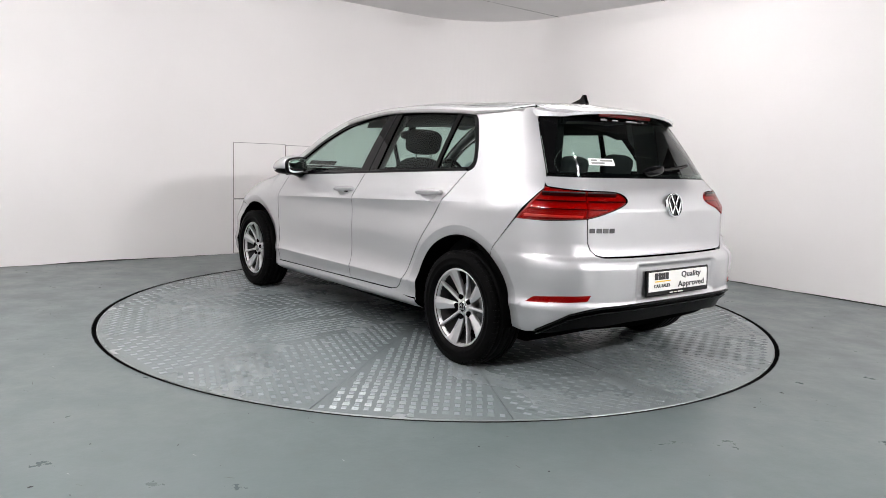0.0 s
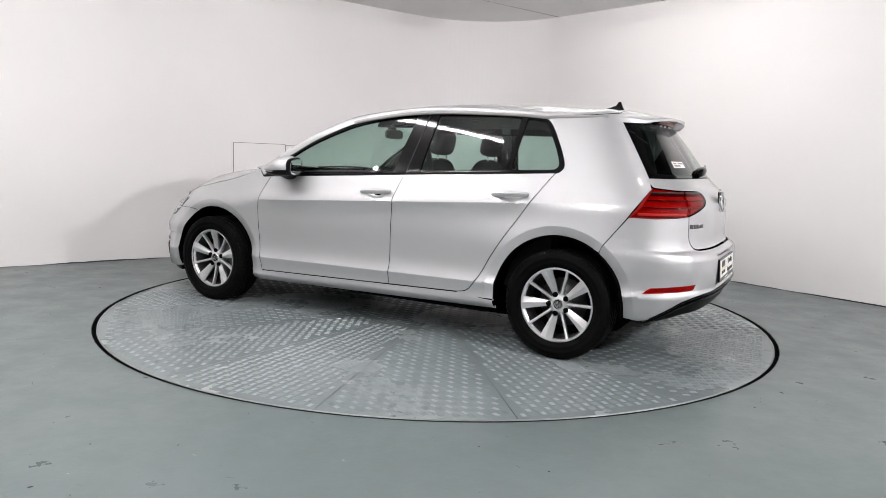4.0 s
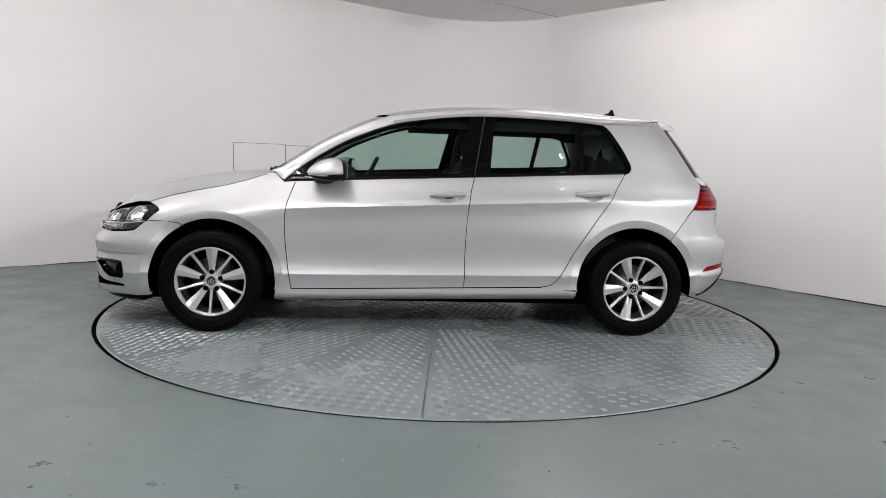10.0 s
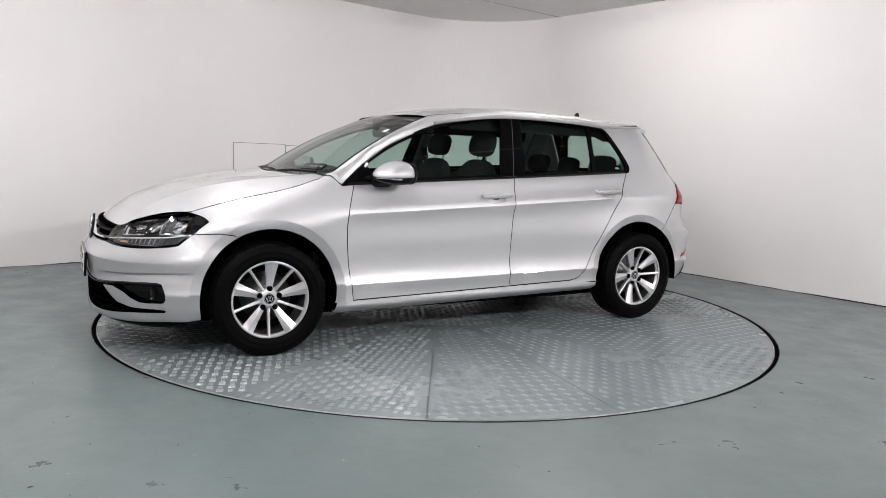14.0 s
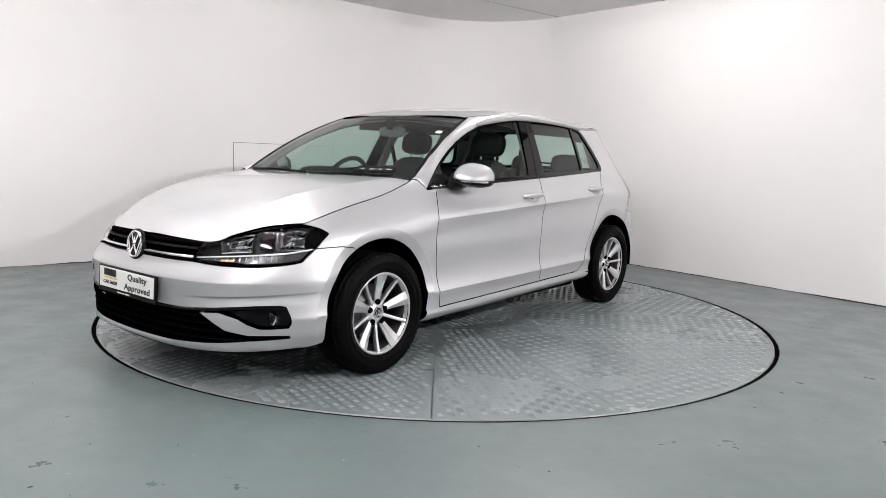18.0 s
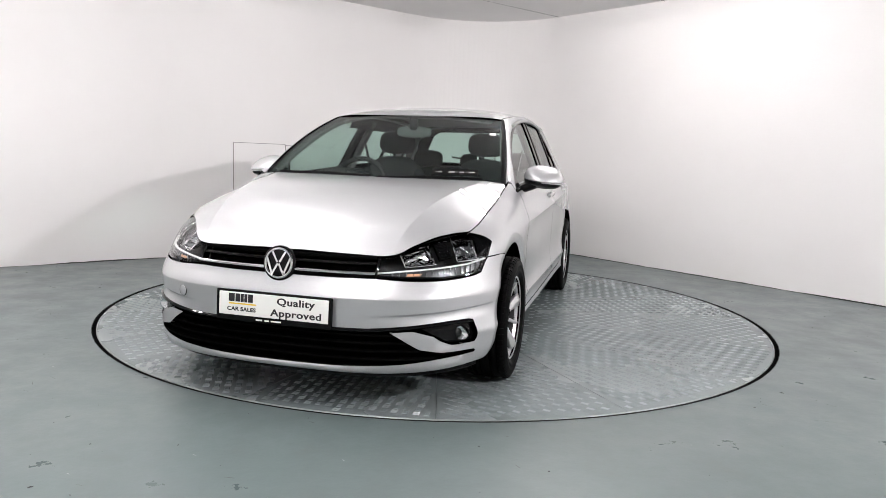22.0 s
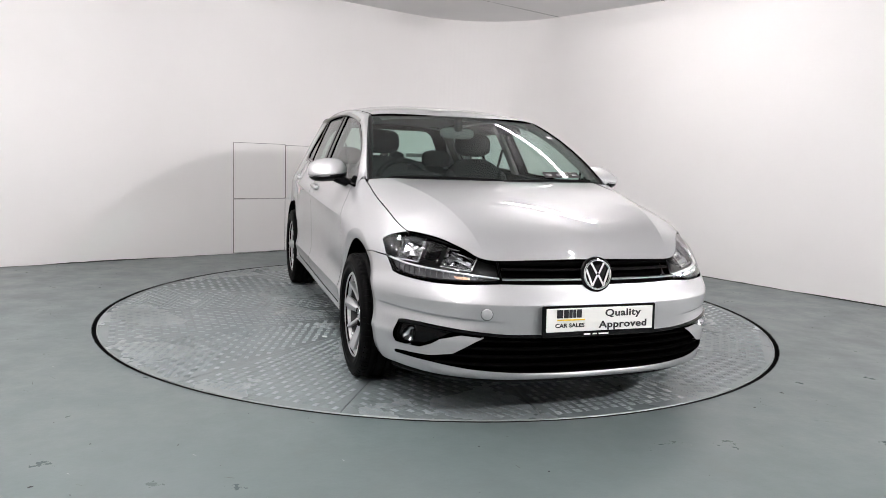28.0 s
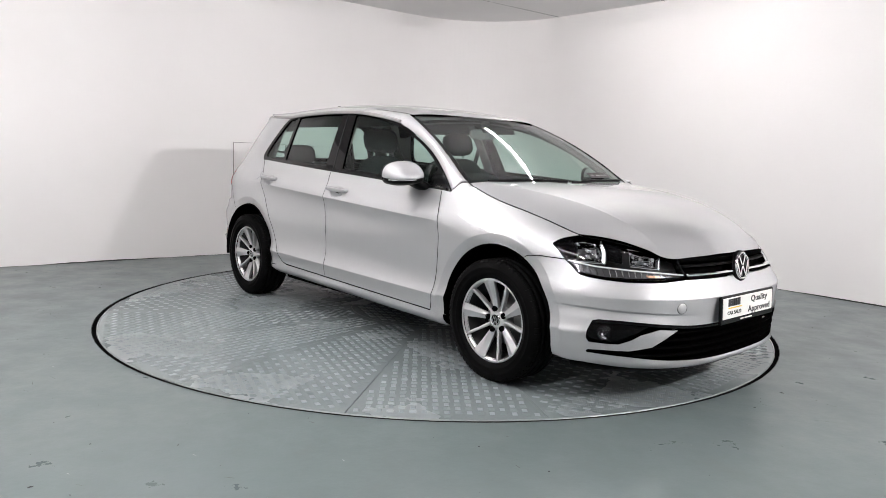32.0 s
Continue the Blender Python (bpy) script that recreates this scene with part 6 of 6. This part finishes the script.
part("instrument_hood", pillow("instrument_hood", (0.26, 0.36, 0.12), DASH, Matrix.Translation((0.62, -0.36, 0.945)), 2.6), car, "black instrument binnacle")
sw = Matrix.Translation((0.42, -0.36, 0.895)) @ Matrix.Rotation(radians(-26), 4, "Y") @ Matrix.Rotation(radians(90), 4, "Z")
ring = [(0.185 + 0.016 * math.cos(a), 0.016 * math.sin(a)) for a in [2 * math.pi * i / 12 for i in range(12)]]
wheel_ob = part("steering_wheel", lathe("steering_wheel", ring, DASH, 48, True), car, "black steering wheel", sw)
part("steering_boss", pillow("steering_boss", (0.17, 0.06, 0.13), DASH, Matrix(), 2.6), wheel_ob)
for a in (0, 180, 270):
    v = Vector((math.cos(radians(a)), 0, math.sin(radians(a))))
    part("wheel_arm", rail("wheel_arm", [tuple(v * r) for r in (0.05, 0.12, 0.185)], 0.02, 0.035, DASH, up=(0, 1, 0)), wheel_ob)
part("rear_view_mirror", pillow("rear_view_mirror", (0.03, 0.235, 0.072), PILLAR, Matrix.Translation((0.335, -0.005, 1.245)), 3.2), car, "black interior mirror")
part("mirror_foot", pillow("mirror_foot", (0.06, 0.05, 0.09), DASH, Matrix.Translation((0.355, -0.005, 1.30)), 3.0), car)
part("parcel_shelf", block("parcel_shelf", (0.42, 1.10, 0.03), DASH, 0.01, Matrix.Translation((-1.55, 0, 0.965))), car, "black parcel shelf")
part("cabin_floor", block("cabin_floor", (2.7, 1.36, 0.05), DASH, 0.01, Matrix.Translation((-0.35, 0, 0.34))), car, "dark cabin carpet")
part("bulkhead", block("bulkhead", (0.04, 1.36, 0.60), DASH, 0.01, Matrix.Translation((1.0, 0, 0.62))), car)
part("boot_lining", block("boot_lining", (0.55, 1.08, 0.50), DASH, 0.03, Matrix.Translation((-1.52, 0, 0.62))), car)
for side in (1, -1):
    part("door_card", panel("door_card", [[(x, float(belt(x)) - 0.004) for x in np.linspace(0.82, -1.22, 16)] + [(-1.20, 0.36), (0.82, 0.34)]], lambda x, z: flank(x, z) * np.array((1, 0, 1)) + np.stack([0 * x, 0 * x + 0.700 + 0.02 * np.sin(6 * z), 0 * x], -1), DASH, 0.08, gap=0, lip=0.0, side=side), car, "black inner door trim")
    ledge = [(x, side * (0.725 - 0.03 * (x < -0.9)), float(belt(x)) - 0.012) for x in np.linspace(0.82, -1.25, 20)]
    part("window_ledge", rail("window_ledge", ledge, 0.075, 0.02, DASH), car)
    for line, w in (([(-0.29, 0.715, 0.97), (-0.31, 0.63, 1.16), (-0.34, 0.545, 1.34)], 0.075), ([(-1.36, 0.655, 1.0), (-1.38, 0.58, 1.17), (-1.40, 0.50, 1.33)], 0.16)):
        part("inner_pillar", rail("inner_pillar", [(x, side * y, z) for x, y, z in line], 0.03, w, PILLAR, up=(1, 0, 0)), car, "grey inner pillar trim")
    ap = [tuple(np.ravel(rail_strip(t, 0.5)) * np.array((1, side, 1)) - np.array((0.03, side * 0.035, 0.012))) for t in np.linspace(0.02, 0.30, 14)]
    part("inner_pillar", rail("inner_pillar", ap, 0.06, 0.03, PILLAR), car, "grey inner windscreen pillar")
    rr = [tuple(np.ravel(rail_strip(t, 0.5)) * np.array((1, side, 1)) - np.array((0, side * 0.02, 0.03))) for t in np.linspace(0.30, 0.98, 20)]
    part("inner_rail", rail("inner_rail", rr, 0.10, 0.02, LINING), car, "pale roof rail lining")
    belt_strap = [(-0.31, side * 0.60, 1.16), (-0.33, side * 0.57, 1.0), (-0.33, side * 0.54, 0.80)]
    part("seat_belt", rail("seat_belt", belt_strap, 0.003, 0.045, DASH, up=(1, 0, 0)), car, "black seat belt")

# inner trim along the roof's edges, above the side windows; near-black carries its shade
for side in (1, -1):
    vs, fs = [], []
    xs = np.linspace(0.10, -1.25, 16)
    for x in xs:
        top = float(roof(x, 0.0)[2]) - 0.06
        vs += [(x, side * 0.475, top), (x, side * 0.535, top - 0.030), (x, side * 0.560, 1.270 if x > -1.1 else 1.24)]
    fs = [(i * 3 + j, i * 3 + j + 1, i * 3 + j + 4, i * 3 + j + 3) for i in range(len(xs) - 1) for j in range(2)]
    part("shaded_roof_trim", raw_mesh("shaded_roof_trim", vs, fs, DASH), car, "inner trim above the side windows, shade put in as near-black")


# ---- the turntable: a steel ring of sixteen tread plate sectors round a middle disc ----
RIM_R, HUB_R = 2.240, 0.62
table = new("turntable")
tagged(table, "grey steel tread plate vehicle turntable set in the floor", "turntable")


def sector(k):
    a0, a1 = radians(9 + 22.5 * k) + 0.0011, radians(9 + 22.5 * (k + 1)) - 0.0011
    arc = [a0 + (a1 - a0) * i / 10 for i in range(11)]
    g = 0.004
    loop = [(RIM_R * math.cos(a), RIM_R * math.sin(a)) for a in arc] + [((HUB_R + g) * math.cos(a), (HUB_R + g) * math.sin(a)) for a in reversed(arc)]
    n = len(loop)
    vs = [(x, y, 0.0) for x, y in loop] + [(x, y, -0.008) for x, y in loop]
    fs = [tuple(range(n))] + [(i, n + i, n + (i + 1) % n, (i + 1) % n) for i in range(n)]
    return raw_mesh("tread_sheet", vs, fs, PLATE, smooth=False)


def tread_pattern(k, inner, outer, turn, pitch=0.049):
    """Raised bars and pads, crosswise by turns, over one sheet."""
    mid = radians(9 + 22.5 * (k + 0.5)) if k is not None else 0.0
    half = radians(11.25) if k is not None else math.pi
    ca, sa = math.cos(mid + turn), math.sin(mid + turn)
    m = int(outer / pitch) + 2
    sets = {True: ([], []), False: ([], [])}
    h = 0.0016
    for i in range(-m, m + 1):
        for j in range(-m, m + 1):
            u, v = i * pitch, j * pitch
            x, y = u * ca - v * sa, u * sa + v * ca
            r = math.hypot(x, y)
            da = abs((math.atan2(y, x) - mid + math.pi) % (2 * math.pi) - math.pi)
            if r < inner + 0.035 or r > outer - 0.035 or da > half or (k is not None and r * math.sin(half - da) < 0.028):
                continue
            along = (i + j) % 2 == 0
            vs, fs = sets[along]
            if along:   # these bar groups become low pads, their gleam put into a paler colour
                group = [(0.0, 0.0180, 0.0115, 0.0155, 0.0090)]
            else:
                group = [(q * 0.0078, 0.0165, 0.0025, 0.0130, 0.0010) for q in (-2, -1, 0, 1, 2)]
            for o, la, wa, lb, wb in group:
                for a, b, z in ((la, wa, 0.0), (lb, wb, h)):
                    for bu, bv in ((-a, -b), (a, -b), (a, b), (-a, b)):
                        du, dv = (bu, bv + o) if along else (bv + o, bu)
                        uu, vv = u + du, v + dv
                        vs.append((uu * ca - vv * sa, uu * sa + vv * ca, z))
                b = len(vs) - 8
                fs += [(b + 4, b + 5, b + 6, b + 7), (b, b + 1, b + 5, b + 4), (b + 1, b + 2, b + 6, b + 5), (b + 2, b + 3, b + 7, b + 6), (b + 3, b, b + 4, b + 7)]
    return raw_mesh("tread_pattern", *sets[True], TREAD, smooth=False), raw_mesh("rib_pattern", *sets[False], PLATE, smooth=False)


def add_tread(sheet, *spec):
    pads, ribs = tread_pattern(*spec)
    part("tread_pattern", pads, sheet, "raised pads, paler for the gleam on the bars")["kind"] = "stuff"
    part("rib_pattern", ribs, sheet, "raised ribs between the pads")["kind"] = "stuff"


for k in range(16):
    add_tread(part("tread_sheet", sector(k), table), k, HUB_R, RIM_R, radians(0 if k % 2 else 45))
hub_sheet = part("middle_sheet", raw_mesh("middle_sheet", [(HUB_R * math.cos(2 * math.pi * i / 64), HUB_R * math.sin(2 * math.pi * i / 64), 0.0) for i in range(64)], [tuple(range(64))], PLATE, smooth=False), table)
add_tread(hub_sheet, None, 0.0, HUB_R, 0.3)
n = 128
part("edge_angle", raw_mesh("edge_angle", [(r * math.cos(2 * math.pi * i / n), r * math.sin(2 * math.pi * i / n), z) for i in range(n) for r, z in ((RIM_R + 0.0005, 0.0), (RIM_R + 0.006, -0.002), (RIM_R + 0.006, -0.05))],
                            [(i * 3 + j, ((i + 1) % n) * 3 + j, ((i + 1) % n) * 3 + j + 1, i * 3 + j + 1) for i in range(n) for j in range(2)], STEEL_EDGE), table, "worn steel edge of the turntable")


# loose grit: small dark chips lying on the table and on the floor
def grit(seed, count, r0, r1, z):
    rng = random.Random(seed)
    vs, fs = [], []
    for _ in range(count):
        a, r, size, turn = rng.uniform(0, 6.283), math.sqrt(rng.uniform(r0 * r0, r1 * r1)), 0.0015 + 0.004 * rng.random() ** 4, rng.uniform(0, 3.14)
        long = rng.uniform(1.0, 2.4)
        cx, cy, b = r * math.cos(a), r * math.sin(a), len(vs)
        for k in range(5):
            q = 2 * math.pi * k / 5 + rng.uniform(-0.3, 0.3)
            px, py = size * long * math.cos(q), size * math.sin(q)
            vs.append((cx + px * math.cos(turn) - py * math.sin(turn), cy + px * math.sin(turn) + py * math.cos(turn), z + 0.0002))
        vs.append((cx, cy, z + 0.0012 + size * 0.4))
        fs += [(b + k, b + (k + 1) % 5, b + 5) for k in range(5)]
    return raw_mesh("grit", vs, fs, RUBBER, smooth=False)


g = part("grit", grit(5, 60, 0.7, 2.2, 0.0), table, "loose dark grit on the steel plates")
g["kind"] = "stuff"
tagged(new("grit", grit(8, 420, 2.32, 4.6, 0.0)), "loose dark grit and paint chips scattered on the floor", "grit", kind="stuff")


def scuffs(seed, count, mat, span, width):
    """Thin marks dragged over the floor: flat strips of uneven length, straight or slightly bent."""
    rng = random.Random(seed)
    vs, fs = [], []
    while count:
        x, y = rng.uniform(-4.5, 4.0), rng.uniform(-4.4, 2.5)
        if math.hypot(x, y) < 2.36 or x * 0.777 + (y - 4.5) * 0.629 > 0.3 or (x > -0.5 and rng.random() < 0.3) or -x * 0.629 + (y - 4.5) * 0.777 > -0.5:
            continue
        count -= 1
        a, length, w, turn = rng.gauss(-0.6, 0.5), rng.uniform(*span), width * rng.uniform(0.5, 1.4), rng.uniform(-0.5, 0.5)
        b = len(vs)
        for k in range(5):
            d = length * (k / 4 - 0.5)
            px, py = x + d * math.cos(a + turn * d), y + d * math.sin(a + turn * d)
            h = w * (0.25 if k in (0, 4) else rng.uniform(0.6, 1.0)) / 2
            for sg in (1, -1):
                vs.append((px - sg * h * math.sin(a), py + sg * h * math.cos(a), 0.0006))
        fs += [(b + 2 * k, b + 2 * k + 1, b + 2 * k + 3, b + 2 * k + 2) for k in range(4)]
    return mesh_of("scuffs", vs, fs, mat)


SCUFF = material("scuff_mark", (0.075, 0.084, 0.080), 0.6)
CHIP = material("pale_chip", (0.40, 0.42, 0.41), 0.6)
tagged(new("floor_scuffs", scuffs(3, 150, SCUFF, (0.02, 0.13), 0.0030)), "short dark scuff marks on the epoxy floor", "scuffs", kind="stuff")
tagged(new("pale_chips", scuffs(6, 110, CHIP, (0.005, 0.022), 0.0035)), "small pale chips in the floor paint", "chips", kind="stuff")


def motions():
    """The table and the car on it turn together at one steady rate."""
    car_rows, table_rows = [], []
    for k in range(0, 33):
        a = TURN_START + TURN_RATE * k
        c, s = math.cos(radians(a)), math.sin(radians(a))
        car_rows.append((k, pose(CAR_X * c - CAR_Y * s, CAR_X * s + CAR_Y * c, 0, 0, 0, a)))
        table_rows.append((k, pose(0, 0, 0, 0, 0, TURN_RATE * k)))
    walk(car, car_rows)
    walk(table, table_rows)


motions()
